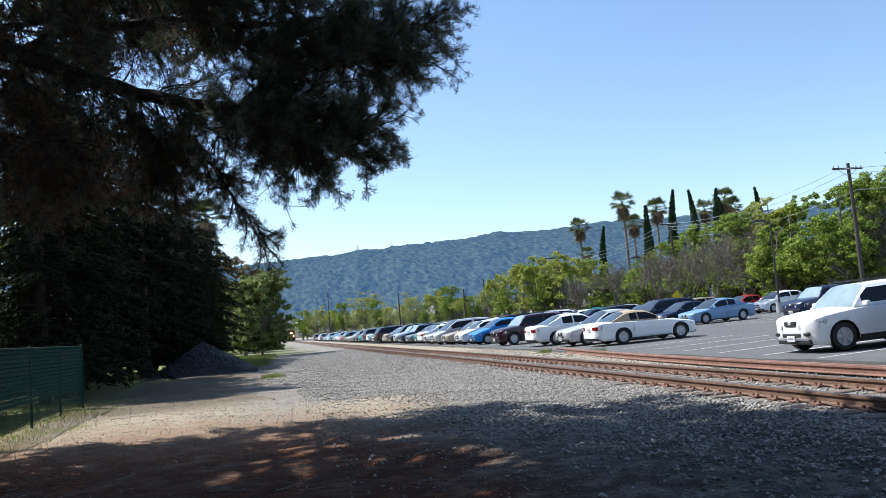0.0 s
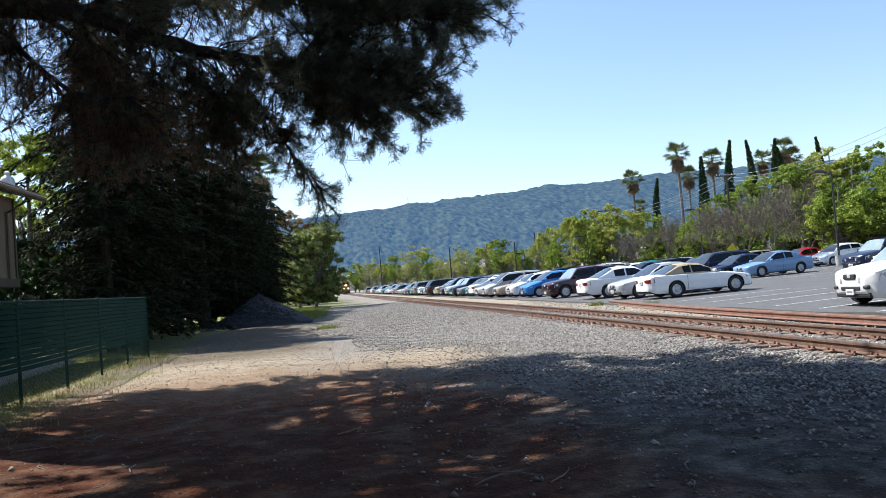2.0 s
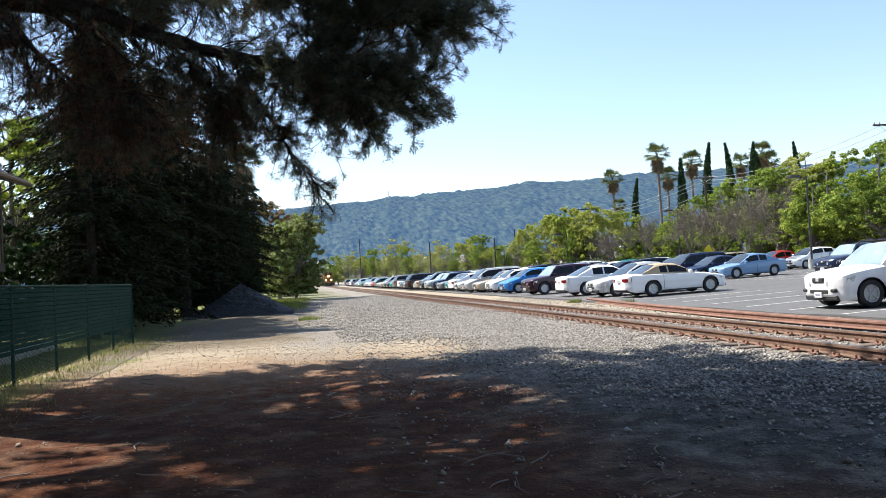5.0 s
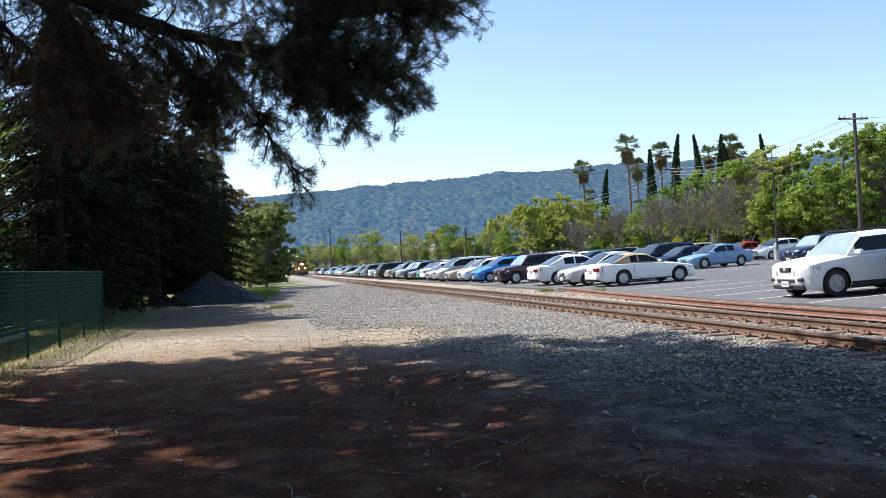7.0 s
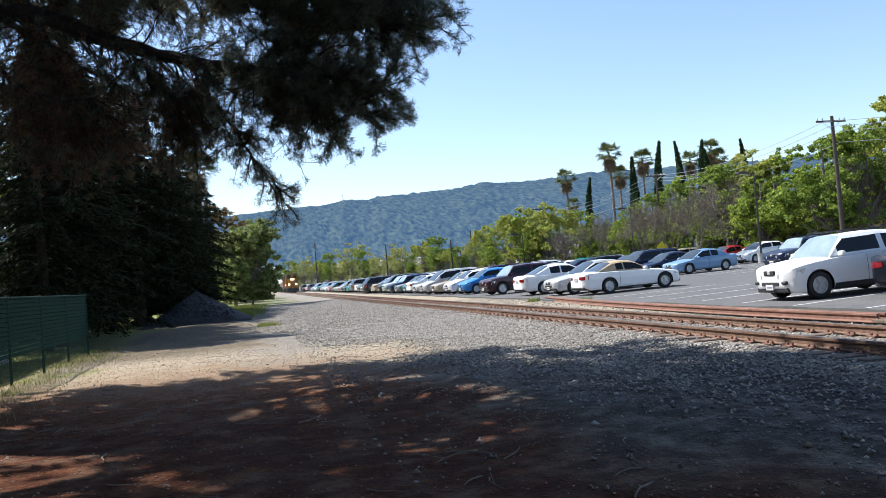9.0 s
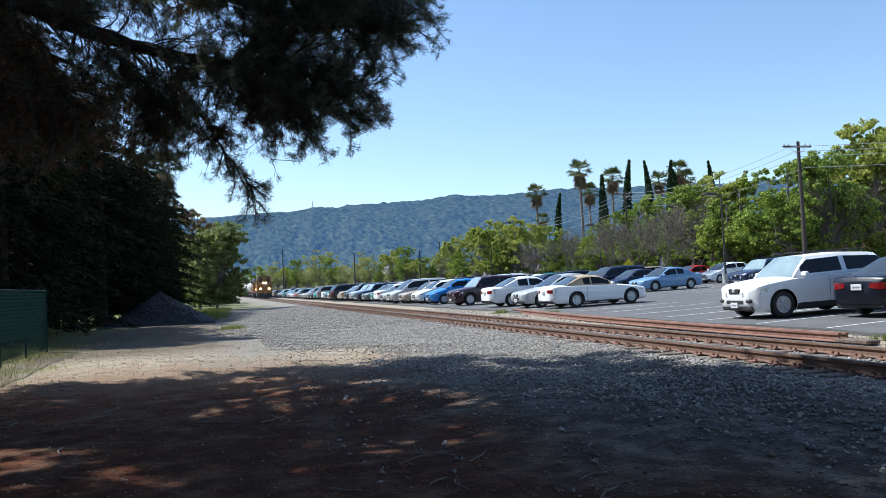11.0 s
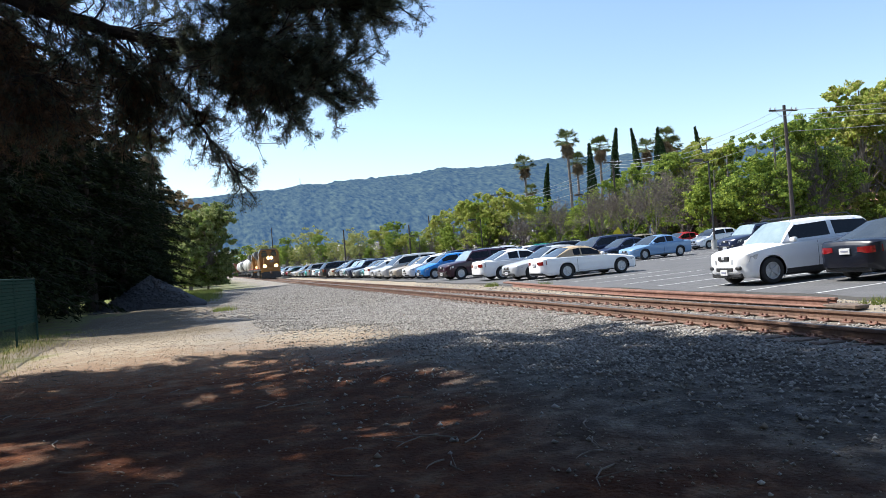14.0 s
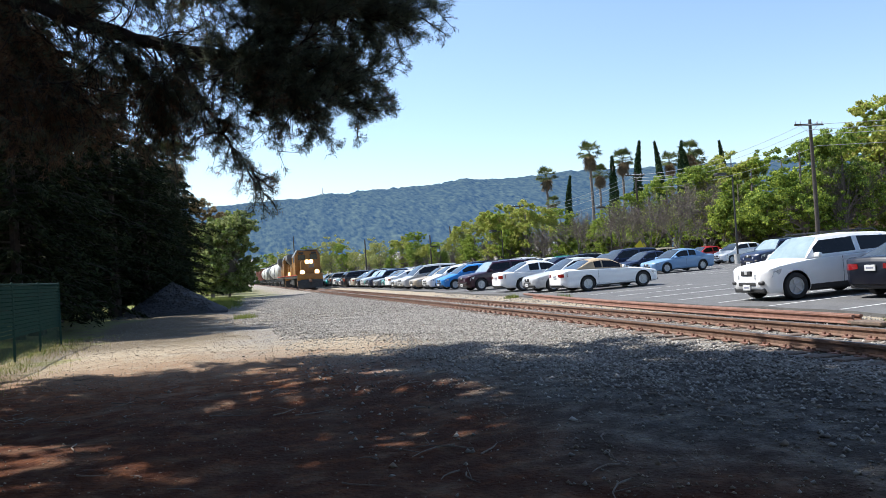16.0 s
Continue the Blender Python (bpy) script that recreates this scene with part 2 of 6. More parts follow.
alloy = mat("alloy_rim", (0.62, 0.63, 0.64), (0.5, 0.51, 0.52), scale=12, rough=0.4, metal=0.25, bump=0)
black_trim = mat("black_plastic", (0.02, 0.02, 0.021), (0.035, 0.035, 0.036), scale=20, rough=0.6, bump=0.1)
lamp_clear = mat("clear_lamp_lens", (0.30, 0.32, 0.34), (0.55, 0.57, 0.6), scale=14, rough=0.08, bump=0, coat=1.0)
lamp_red = mat("red_lamp_lens", (0.27, 0.010, 0.012), (0.15, 0.006, 0.008), scale=30, rough=0.12, bump=0, coat=1.0)
plate_m = mat("pale_plate", (0.68, 0.68, 0.66), (0.6, 0.6, 0.6), scale=20, rough=0.5, bump=0)
ink = mat("dark_ink", (0.20, 0.21, 0.28), (0.25, 0.26, 0.32), rough=0.6, bump=0)
canvas = mat("tan_canvas", (0.46, 0.35, 0.22), (0.38, 0.28, 0.175), scale=14, rough=0.9, bump=0.3)
green_steel = mat("green_coated_steel", (0.007, 0.03, 0.022), (0.012, 0.042, 0.031), scale=8, rough=0.7, bump=0.1, spec=0.15)
green_slat = mat("green_plastic_slats", (0.006, 0.031, 0.023), (0.011, 0.046, 0.033), scale=6, rough=0.8, spec=0.05, bump=0.1, stain=(0.012, 0.026, 0.02))
stucco = mat("tan_stucco", (0.20, 0.155, 0.105), (0.165, 0.128, 0.09), scale=5, rough=0.95, bump=0.5, fine=14, stain=(0.15, 0.115, 0.08))
trim_brown = mat("brown_trim", (0.10, 0.075, 0.055), (0.075, 0.055, 0.04), scale=8, rough=0.8, bump=0.2)
shingle_m = mat("brown_shingles", (0.15, 0.125, 0.11), (0.22, 0.19, 0.17), scale=9, rough=0.95, bump=0.6)
galv = mat("galvanised_vent", (0.62, 0.63, 0.64), (0.5, 0.51, 0.52), scale=9, rough=0.5, metal=0.3, bump=0.1)
concrete = mat("pale_concrete", (0.48, 0.46, 0.42), (0.38, 0.365, 0.335), scale=5, rough=0.92, bump=0.35, stain=(0.30, 0.285, 0.26))
gravel_dark = mat("dark_gravel", (0.026, 0.026, 0.029), (0.065, 0.065, 0.068), scale=16, rough=0.95, bump=0.9, fine=3)
pole_wood = mat("creosote_pole", (0.05, 0.04, 0.033), (0.09, 0.07, 0.058), scale=8, rough=0.95, bump=0.5)
lamp_dark = mat("dark_bronze_metal", (0.05, 0.045, 0.04), (0.07, 0.062, 0.055), scale=8, rough=0.5, metal=0.4, bump=0.1)
wire_m = mat("cable", (0.34, 0.34, 0.35), (0.42, 0.42, 0.43), rough=0.6, bump=0)
# the ridge's blue distance haze is put in as a glow
hill_m = mat("wooded_hillside_haze", (0.003, 0.008, 0.008), (0.075, 0.092, 0.052), scale=0.11, rough=1.0, bump=0.0, stain=(0.05, 0.065, 0.045), amount=0.4, spec=0.0, stretch=(1.0, 0.1, 0.85), glow=((0.07, 0.21, 0.56), 0.22))
yellow = mat("engine_yellow", (0.34, 0.155, 0.025), (0.22, 0.095, 0.018), scale=2, rough=0.5, bump=0.05, stain=(0.15, 0.085, 0.03), amount=0.6)
eng_grey = mat("engine_grey", (0.20, 0.205, 0.21), (0.14, 0.145, 0.15), scale=3, rough=0.6, bump=0.1, stain=(0.09, 0.085, 0.08))
eng_red = mat("engine_red_stripe", (0.50, 0.03, 0.025), (0.42, 0.028, 0.022), rough=0.5, bump=0)
black_iron = mat("black_iron", (0.028, 0.027, 0.026), (0.05, 0.046, 0.042), scale=5, rough=0.75, bump=0.3)
tank_white = mat("white_tank_paint", (0.62, 0.61, 0.58), (0.52, 0.505, 0.48), scale=1.2, rough=0.55, bump=0.05, stain=(0.33, 0.27, 0.21), amount=0.55)
tank_black = mat("black_tank_paint", (0.03, 0.03, 0.031), (0.05, 0.048, 0.046), scale=1.2, rough=0.5, bump=0.05)
box_brown = mat("oxide_red_car_paint", (0.24, 0.075, 0.045), (0.17, 0.06, 0.04), scale=1.5, rough=0.8, bump=0.1, stain=(0.12, 0.07, 0.05))
hopper_grey = mat("grey_hopper_paint", (0.42, 0.415, 0.40), (0.34, 0.335, 0.32), scale=1.4, rough=0.7, bump=0.1, stain=(0.25, 0.19, 0.14))
beam = mat("lit_headlamp", (0.9, 0.85, 0.7), (0.9, 0.85, 0.7), rough=0.3, bump=0, glow=((1.0, 0.58, 0.2), 2.8))
house_far = mat("far_house_wall", (0.55, 0.50, 0.44), (0.40, 0.36, 0.32), island=True, rough=0.9, bump=0)
sign_yellow = mat("sign_yellow", (0.72, 0.62, 0.02), (0.62, 0.52, 0.02), scale=8, rough=0.5, bump=0)
far_wall = mat("far_tan_wall", (0.42, 0.27, 0.19), (0.35, 0.22, 0.155), scale=3, rough=0.9, bump=0.2, stain=(0.3, 0.2, 0.14))
clay_roof = mat("clay_roof", (0.34, 0.17, 0.12), (0.26, 0.13, 0.09), scale=4, rough=0.9, bump=0.4)
earth = ground_mat()


# ---- mesh tools ----
class Buf:
    """Gathers vertices and faces of one mesh."""

    def __init__(self):
        self.v, self.f = [], []

    def add(self, verts, faces):
        n = len(self.v)
        self.v.extend(tuple(p) for p in verts)
        self.f.extend(tuple(i + n for i in q) for q in faces)
        return self

    def box(self, size, at, bevel=0.0, turn=None):
        bm = bmesh.new()
        bmesh.ops.create_cube(bm, size=1.0)
        bmesh.ops.scale(bm, vec=size, verts=bm.verts)
        if bevel:
            bmesh.ops.bevel(bm, geom=bm.edges[:], offset=bevel, segments=2 if bevel > 0.03 else 1, affect="EDGES", profile=0.5)
        m = Matrix.Translation(at) @ (turn or Matrix())
        bm.verts.index_update()
        self.add([m @ v.co for v in bm.verts], [[v.index for v in f.verts] for f in bm.faces])
        bm.free()
        return self

    def tube(self, pts, radii, n=8, caps=True):
        """A tube of rings along a line of points."""
        pts = [Vector(p) for p in pts]
        rings = []
        for i, p in enumerate(pts):
            d = (pts[min(i + 1, len(pts) - 1)] - pts[max(i - 1, 0)]).normalized()
            u = d.cross(Vector((0.31, 0.17, 0.93)) if abs(d.z) < 0.9 else Vector((1, 0.1, 0))).normalized()
            w = d.cross(u)
            r = radii[i] if hasattr(radii, "__len__") else radii
            rings.append([p + r * (math.cos(a) * u + math.sin(a) * w) for a in (2 * math.pi * k / n for k in range(n))])
        faces = [(i * n + k, i * n + (k + 1) % n, (i + 1) * n + (k + 1) % n, (i + 1) * n + k) for i in range(len(pts) - 1) for k in range(n)]
        if caps:
            faces += [tuple(range(n))[::-1], tuple(range((len(pts) - 1) * n, len(pts) * n))]
        return self.add([v for r in rings for v in r], faces)

    def disc(self, at, axis, r, depth, n=20, hole=0.0):
        a = Vector(axis).normalized() * depth / 2
        at = Vector(at)
        return self.tube([at - a, at + a], r, n)

    def extrude(self, outline, y0, y1):
        """An (x, z) outline drawn along y."""
        n = len(outline)
        v = [(x, y0, z) for x, z in outline] + [(x, y1, z) for x, z in outline]
        return self.add(v, [(k, k + n, (k + 1) % n + n, (k + 1) % n) for k in range(n)] + [tuple(range(n)), tuple(range(2 * n - 1, n - 1, -1))])


def mesh(name, buf, material, smooth=35.0):
    me = bpy.data.meshes.new(name)
    me.from_pydata(buf.v, [], buf.f)
    me.materials.append(material)
    if smooth:
        me.shade_smooth()
        me.set_sharp_from_angle(angle=radians(smooth))
    return me


def part(name, buf, material, parent=None, label="", smooth=35.0):
    ob = new(name, buf if isinstance(buf, bpy.types.Mesh) else mesh(name, buf, material, smooth))
    if parent:
        ob.parent = parent
    if label:
        ob["label"] = label
    return ob


def thing(name, label, category, m=None, group="", kind=""):
    ob = new(name)
    ob.empty_display_size = 0.3
    if m is not None:
        ob.matrix_basis = m
    return tagged(ob, label, category, group, kind)


def quick(name, verts, faces, material, parent=None):
    """One mesh from arrays: verts (n, 3), faces (m, 3 or 4)."""
    me = bpy.data.meshes.new(name)
    k = faces.shape[1]
    me.vertices.add(len(verts))
    me.vertices.foreach_set("co", np.ascontiguousarray(verts, dtype=np.float32).ravel())
    me.loops.add(faces.size)
    me.loops.foreach_set("vertex_index", np.ascontiguousarray(faces, dtype=np.int32).ravel())
    me.polygons.add(len(faces))
    me.polygons.foreach_set("loop_start", np.arange(0, faces.size, k, dtype=np.int32))
    me.update(calc_edges=True)
    me.validate()
    me.materials.append(material)
    ob = new(name, me)
    if parent:
        ob.parent = parent
    return ob


def unit(v):
    return v / (np.linalg.norm(v, axis=-1, keepdims=True) + 1e-9)


def leaf_quads(rng, centres, size, droop=0.3, aspect=0.7, out=None):
    """Folded leaf shapes at centres, turned at random; returns verts and faces."""
    n = len(centres)
    d = unit(rng.normal(size=(n, 3)) + [0, 0, -droop])
    s = unit(np.cross(d, rng.normal(size=(n, 3)))) if out is None else unit(np.cross(d, out + rng.normal(0, 0.45, (n, 3))))
    up = np.cross(d, s)
    L = (size * rng.uniform(0.6, 1.35, n))[:, None]
    v = np.stack([centres - d * L * 0.5, centres + s * L * aspect * 0.5 + up * L * 0.12, centres + d * L * 0.5, centres - s * L * aspect * 0.5 + up * L * 0.12], 1)
    return v.reshape(-1, 3), np.arange(4 * n).reshape(-1, 4)


def gz(x, y):
    """Height of the ground."""
    x, y = np.asarray(x, float), np.asarray(y, float)
    bed = 0.07 * np.clip((x - 5.4) / 1.6, 0, 1)
    verge = 0.06 * np.clip((x - 10.2) / 1.2, 0, 1)
    lot = 0.017 * np.clip(x - 12.0, 0, 60)
    wave = 0.05 * np.sin(x * 0.9 + 1.3 * np.sin(y * 0.31)) * np.sin(y * 0.53 + 0.7) + 0.022 * np.sin(2.3 * x + 1.7 * y) * np.sin(1.9 * y - 0.8 * x)
    return bed + verge + lot + wave * np.clip((6.2 - x) / 2.5, 0, 1) * np.clip((70 - y) / 30, 0, 1)


def lot_z(x):
    return 0.235 + 0.017 * (x - 13.0)


# ---- ground, track, parking lot, hills ----
def spaced(fine0, fine1, step, ends):
    a = list(np.arange(fine0, fine1 + 1e-6, step))
    lo, hi, g = fine0, fine1, step
    while lo > ends[0] or hi < ends[1]:
        g *= 1.35
        if lo > ends[0]:
            lo -= g
            a.insert(0, lo)
        if hi < ends[1]:
            hi += g
            a.append(hi)
    return np.array(a)


def build_ground():
    xs, ys = spaced(-14, 13, 0.3, (-4500, 4500)), spaced(-6, 60, 0.4, (-4500, 4500))
    X, Y = np.meshgrid(xs, ys)
    near = (np.abs(X) < 60) & (Y > -60) & (Y < 420)
    Z = np.where(near, gz(X, Y), np.where(X > 60, 0.9, 0.0) * np.clip((420 - Y) / 100, 0, 1))
    V = np.stack([X, Y, Z], -1).reshape(-1, 3)
    w, h = len(xs), len(ys)
    i = (np.arange(h - 1)[:, None] * w + np.arange(w - 1)).ravel()
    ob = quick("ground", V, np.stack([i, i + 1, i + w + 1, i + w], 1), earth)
    ob.data.shade_smooth()
    tagged(ob, "dusty earth with rusty pine litter and grey gravel", "ground", kind="structure")


RX0, RX1, RZ = 7.90, 9.41, 0.25    # rail heads and their height
RAIL = [(-0.07, 0.0), (0.07, 0.0), (0.07, 0.012), (0.014, 0.03), (0.012, 0.105), (0.036, 0.118), (0.036, 0.15), (0.028, 0.157), (-0.028, 0.157), (-0.036, 0.15), (-0.036, 0.118), (-0.012, 0.105), (-0.014, 0.03), (-0.07, 0.012)]


def stones(name, rng, n, xr, yr, size, parent, zf, pick=None):
    """Loose angular stones, each of eight faces, half sunk."""
    x, y = rng.uniform(*xr, n), rng.uniform(*yr, n)
    if pick is not None:
        keep = rng.random(n) < pick(x, y)
        x, y = x[keep], y[keep]
    n = len(x)
    s = size * rng.uniform(0.45, 1.5, n)
    base = np.array([(1, 0, 0), (0, 1, 0), (-1, 0, 0), (0, -1, 0), (0.15, 0.1, 0.75), (0, 0, -0.5)], float)
    v = base[None] * (1 + rng.uniform(-0.55, 0.5, (n, 6, 3))) * s[:, None, None] * 0.5
    a = rng.uniform(0, 6.28, n)
    c, q = np.cos(a)[:, None], np.sin(a)[:, None]
    v = np.stack([v[..., 0] * c - v[..., 1] * q, v[..., 0] * q + v[..., 1] * c, v[..., 2]], -1)
    v += np.stack([x, y, zf(x, y) + 0.12 * s], -1)[:, None]
    f = np.array([(0, 1, 4), (1, 2, 4), (2, 3, 4), (3, 0, 4), (1, 0, 5), (2, 1, 5), (3, 2, 5), (0, 3, 5)])
    return quick(name, v.reshape(-1, 3), (np.arange(n)[:, None, None] * 6 + f).reshape(-1, 3), stone_m, parent)


def build_track():
    track = thing("railway_track", "rusty main line track on wooden ties in grey ballast", "railway track", kind="structure")
    for x in (RX0, RX1):
        r = part("rail", Buf().extrude([(x + a, RZ - 0.157 + b) for a, b in RAIL], -40, 900), rust, track, "rusty steel rail")
        part("rail_head", Buf().box((0.062, 940, 0.008), (x, 430, RZ + 0.002), 0.003), rail_top, r, "dull worn rail head")
    rng = np.random.default_rng(3)
    tie = mesh("tie", Buf().box((2.65, 0.225, 0.2), (0, 0, 0), 0.012), tie_m)
    for k in range(250):
        ob = new("tie", tie)
        ob.parent = track
        ob.matrix_basis = pose((RX0 + RX1) / 2 + rng.normal(0, 0.035), 3.0 + k * 0.5 + rng.normal(0, 0.02), RZ - 0.157 - 0.1 + rng.normal(0, 0.006) - 0.012, rng.normal(0, 0.6), rng.normal(0, 0.5), rng.normal(0, 0.9))
    rest = Buf()
    for k in range(500):
        rest.box((2.6, 0.23, 0.2), ((RX0 + RX1) / 2, 128.0 + k * 0.5, RZ - 0.27))
    tagged(part("far_ties", rest, tie_m, track), kind="stuff")
    iron = Buf()
    for k in range(150):
        y = 3.0 + k * 0.5
        for x in (RX0, RX1):
            iron.box((0.34, 0.19, 0.018), (x, y, RZ - 0.153), 0.0)
            for dx in (-0.1, 0.1):
                for dy in (-0.06, 0.06):
                    iron.box((0.035, 0.03, 0.035), (x + dx, y + dy, RZ - 0.13), 0.0)
            iron.box((0.1, 0.03, 0.05), (x, y + 0.17 + 0.02 * math.sin(7.0 * k), RZ - 0.14), 0.0)
    tagged(part("spikes_and_plates", iron, rust_red, track, smooth=0), kind="stuff")
    b = thing("ballast", "grey crushed-stone ballast beside the track", "ballast", kind="stuff")
    stones("near_stones", rng, 75000, (1.0, 7.35), (4, 30), 0.047, b, gz, lambda x, y: np.clip((x - 4.6 + 0.17 * np.minimum(y, 24)) / 3.0, 0.05, 1) * np.clip(((x - 2.4) / 1.9) ** 2 + ((y - 18.3) / 3.6) ** 2, 0.12, 1) * np.clip((y - 4) / 9, 0.3, 1))
    stones("bed_stones", rng, 11000, (7.25, 10.6), (4, 40), 0.055, b, lambda x, y: gz(x, y) - 0.005)
    stones("far_stones", rng, 34000, (-1.5, 7.4), (30, 80), 0.062, b, gz, lambda x, y: np.clip((x + 0.8) / 3.0, 0.06, 1))
    stones("path_stones", rng, 30000, (-4.2, 5.0), (2.5, 42), 0.022, b, gz, lambda x, y: np.where((x < 2.2) & (y < 14), 0.22, 1.0)).data.materials[0] = pebble_m
    stones("cobbles", rng, 220, (-4.0, 6.5), (3, 45), 0.06, b, gz, lambda x, y: np.where((x < 2.5) & (y < 12), 0.3, 1.0)).data.materials[0] = pebble_m
    stones("verge_stones", rng, 2500, (10.3, 12.2), (6, 45), 0.05, b, gz)
    # a disused rail curving away beside the lot
    sid = thing("disused_rail", "red-rusted disused rail lying beside the car park", "rail", kind="")
    for off, name in ((0.0, "rail"), (0.17, "guard_rail")):
        buf, rings = Buf(), []
        for k in range(26):
            y = 12.4 + k * 0.85
            x = 10.62 + 0.0033 * (y - 12.4) ** 2 + off
            rings.append([(x + a, y, 0.135 + b) for a, b in RAIL])
        n = len(RAIL)
        buf.add([p for r in rings for p in r], [(i * n + k, i * n + (k + 1) % n, (i + 1) * n + (k + 1) % n, (i + 1) * n + k) for i in range(25) for k in range(n)] + [tuple(range(n))[::-1], tuple(25 * n + k for k in range(n))])
        part(name, buf, rust_red, sid)
    part("end_plank", Buf().box((0.3, 0.8, 0.07), (10.71, 12.1, 0.16), 0.015), tie_m, sid, "split grey wooden end plank")


def build_lot():
    ys = np.concatenate([np.arange(-40, 60, 1.0), np.arange(60, 430, 10.0)])
    edge = 11.95 + 0.12 * np.sin(ys * 0.9) + 0.08 * np.sin(ys * 2.3)
    buf = Buf()
    v, n = [], len(ys)
    for e, y in zip(edge, ys):
        v += [(e, y, lot_z(e) - 0.09), (e, y, lot_z(e) - 0.012), (e + 0.08, y, lot_z(e)), (52.0, y, lot_z(52.0))]
    buf.add(v, [(i * 4 + k, i * 4 + k + 1, i * 4 + k + 5, i * 4 + k + 4) for i in range(n - 1) for k in range(3)])
    lot = part("parking_lot", buf, asphalt, None)
    tagged(lot, "worn grey asphalt car park with white stall lines", "car park", kind="structure")
    paint = Buf()

    def line(x0, x1, y, dy=0.0, w=0.1):
        p = [(x0, y - w / 2), (x1, y + dy - w / 2), (x1, y + dy + w / 2), (x0, y + w / 2)]
        paint.add([(a, b, lot_z(a) + 0.004) for a, b in p], [(0, 1, 2, 3)])

    for k in range(60):
        y = STALL0 + k * STALL
        x0 = 12.05 + 0.9 * min(1, max(0, (y - 16) / 10))
        line(x0, x0 + 5.0, y, STALL_DY)
        for x0 in (24.2, 29.4, 36.0):
            line(x0, x0 + 5.0, y, STALL_DY)
    tagged(part("stall_lines", paint, paint_w, lot, "worn white stall lines", smooth=0), kind="stuff")


STALL, STALL0, STALL_DY = 2.4, 4.8, 0.9
RIDGE_AZ = (-70, -30, -10, -0.4, 2.8, 4.4, 5.6, 6.3, 7.0, 8.2, 8.7, 9.8, 13.8, 16.2, 17.5, 20.5, 23.3, 29, 33, 40, 60, 90)
RIDGE_EL = (3.4, 4.6, 5.1, 5.35, 5.64, 5.68, 5.76, 5.92, 5.82, 5.8, 5.98, 6.06, 6.02, 6.36, 6.22, 6.26, 6.37, 6.25, 6.1, 5.8, 4.8, 3.0)


def build_hills():
    """A long wooded ridge, folded by gullies; its crest is bushy with trees."""
    az = np.radians(np.concatenate([np.arange(-70, -12, 0.5), np.arange(-12, 40, 0.11), np.arange(40, 90, 0.5)]))
    rows = 84
    V = []
    for j in range(rows):
        u = j / (rows - 1)
        for a in az:
            crest = 2500 * math.tan(radians(float(np.interp(math.degrees(a), RIDGE_AZ, RIDGE_EL)))) + 1.6
            fold = noise.fractal((a * 16, u * 2.6, 3.1), 0.9, 2.1, 5)
            d = 1500 + 1000 * u + 60 * fold
            z = crest * (u ** 0.8) * (1 + 0.07 * fold * math.sin(math.pi * u)) - 6
            z += (4.0 * noise.noise((a * 120, u * 13, 8.0)) + 3.0 * noise.noise((a * 260, u * 30, 2.0))) * min(1, u * 5)
            V.append((d * math.sin(a), d * math.cos(a), z))
    w = len(az)
    i = (np.arange(rows - 1)[:, None] * w + np.arange(w - 1)).ravel()
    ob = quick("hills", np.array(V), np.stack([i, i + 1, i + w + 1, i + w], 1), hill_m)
    ob.data.shade_smooth()
    tagged(ob, "long wooded ridge far behind the town, blue haze painted in", "hills", kind="structure")
    mast = thing("radio_mast", "thin radio mast on the ridge top", "mast")
    a = radians(6.3)
    part("mast_pole", Buf().tube([(2490 * math.sin(a), 2490 * math.cos(a), 246), (2490 * math.sin(a), 2490 * math.cos(a), 270)], [1.6, 0.8], 5), galv, mast)
    rng = np.random.default_rng(11)
    buf = Buf()
    for k in range(150):
        a, d = radians(rng.uniform(-3, 24)), rng.uniform(1150, 1560)
        s = rng.uniform(7, 13)
        z = 16 + (d - 1150) * 0.055
        p = Vector((d * math.sin(a), d * math.cos(a), z / 2 - 2))
        buf.box((s, s * 0.8, z + 4), p)
        x, y, zt = p.x, p.y, z
        buf.add([(x - s * .55, y - s * .45, zt), (x + s * .55, y - s * .45, zt), (x + s * .55, y + s * .45, zt), (x - s * .55, y + s * .45, zt), (x - s * .4, y, zt + 2.6), (x + s * .4, y, zt + 2.6)], [(0, 1, 5, 4), (1, 2, 5), (2, 3, 4, 5), (3, 0, 4)])
    tagged(part("far_houses", buf, house_far, None, smooth=0), "pale houses at the foot of the ridge", "houses", kind="stuff")


# ---- trees ----
def grow(rng, start, aim, length, r0, depth, tubes, tips, spread=0.6, lift=0.1, kids=3):
    """Branches that fork; fills tubes with (points, radii) and tips with points."""
    p, d = Vector(start), Vector(aim).normalized()
    pts, rad = [p.copy()], [r0]
    n = 4
    for k in range(n):
        d = (d + Vector(rng.normal(0, 0.16, 3)) + Vector((0, 0, lift * 0.3))).normalized()
        p = p + d * length / n
        pts.append(p.copy())
        rad.append(r0 * (1 - 0.6 * (k + 1) / n))
    tubes.append((pts, rad))
    if depth == 0:
        tips.extend(pts[1:])
        return
    for k in range(kids):
        i = int(rng.integers(2, n + 1))
        nd = (d + Vector(rng.normal(0, spread, 3)) + Vector((0, 0, lift))).normalized()
        grow(rng, pts[i], nd, length * rng.uniform(0.55, 0.8), rad[i] * 0.75, depth - 1, tubes, tips, spread, lift, kids)


def branch_buf(tubes, thick=6):
    b = Buf()
    for pts, rad in tubes:
        b.tube(pts, rad, thick if rad[0] > 0.06 else 3, caps=False)
    return b


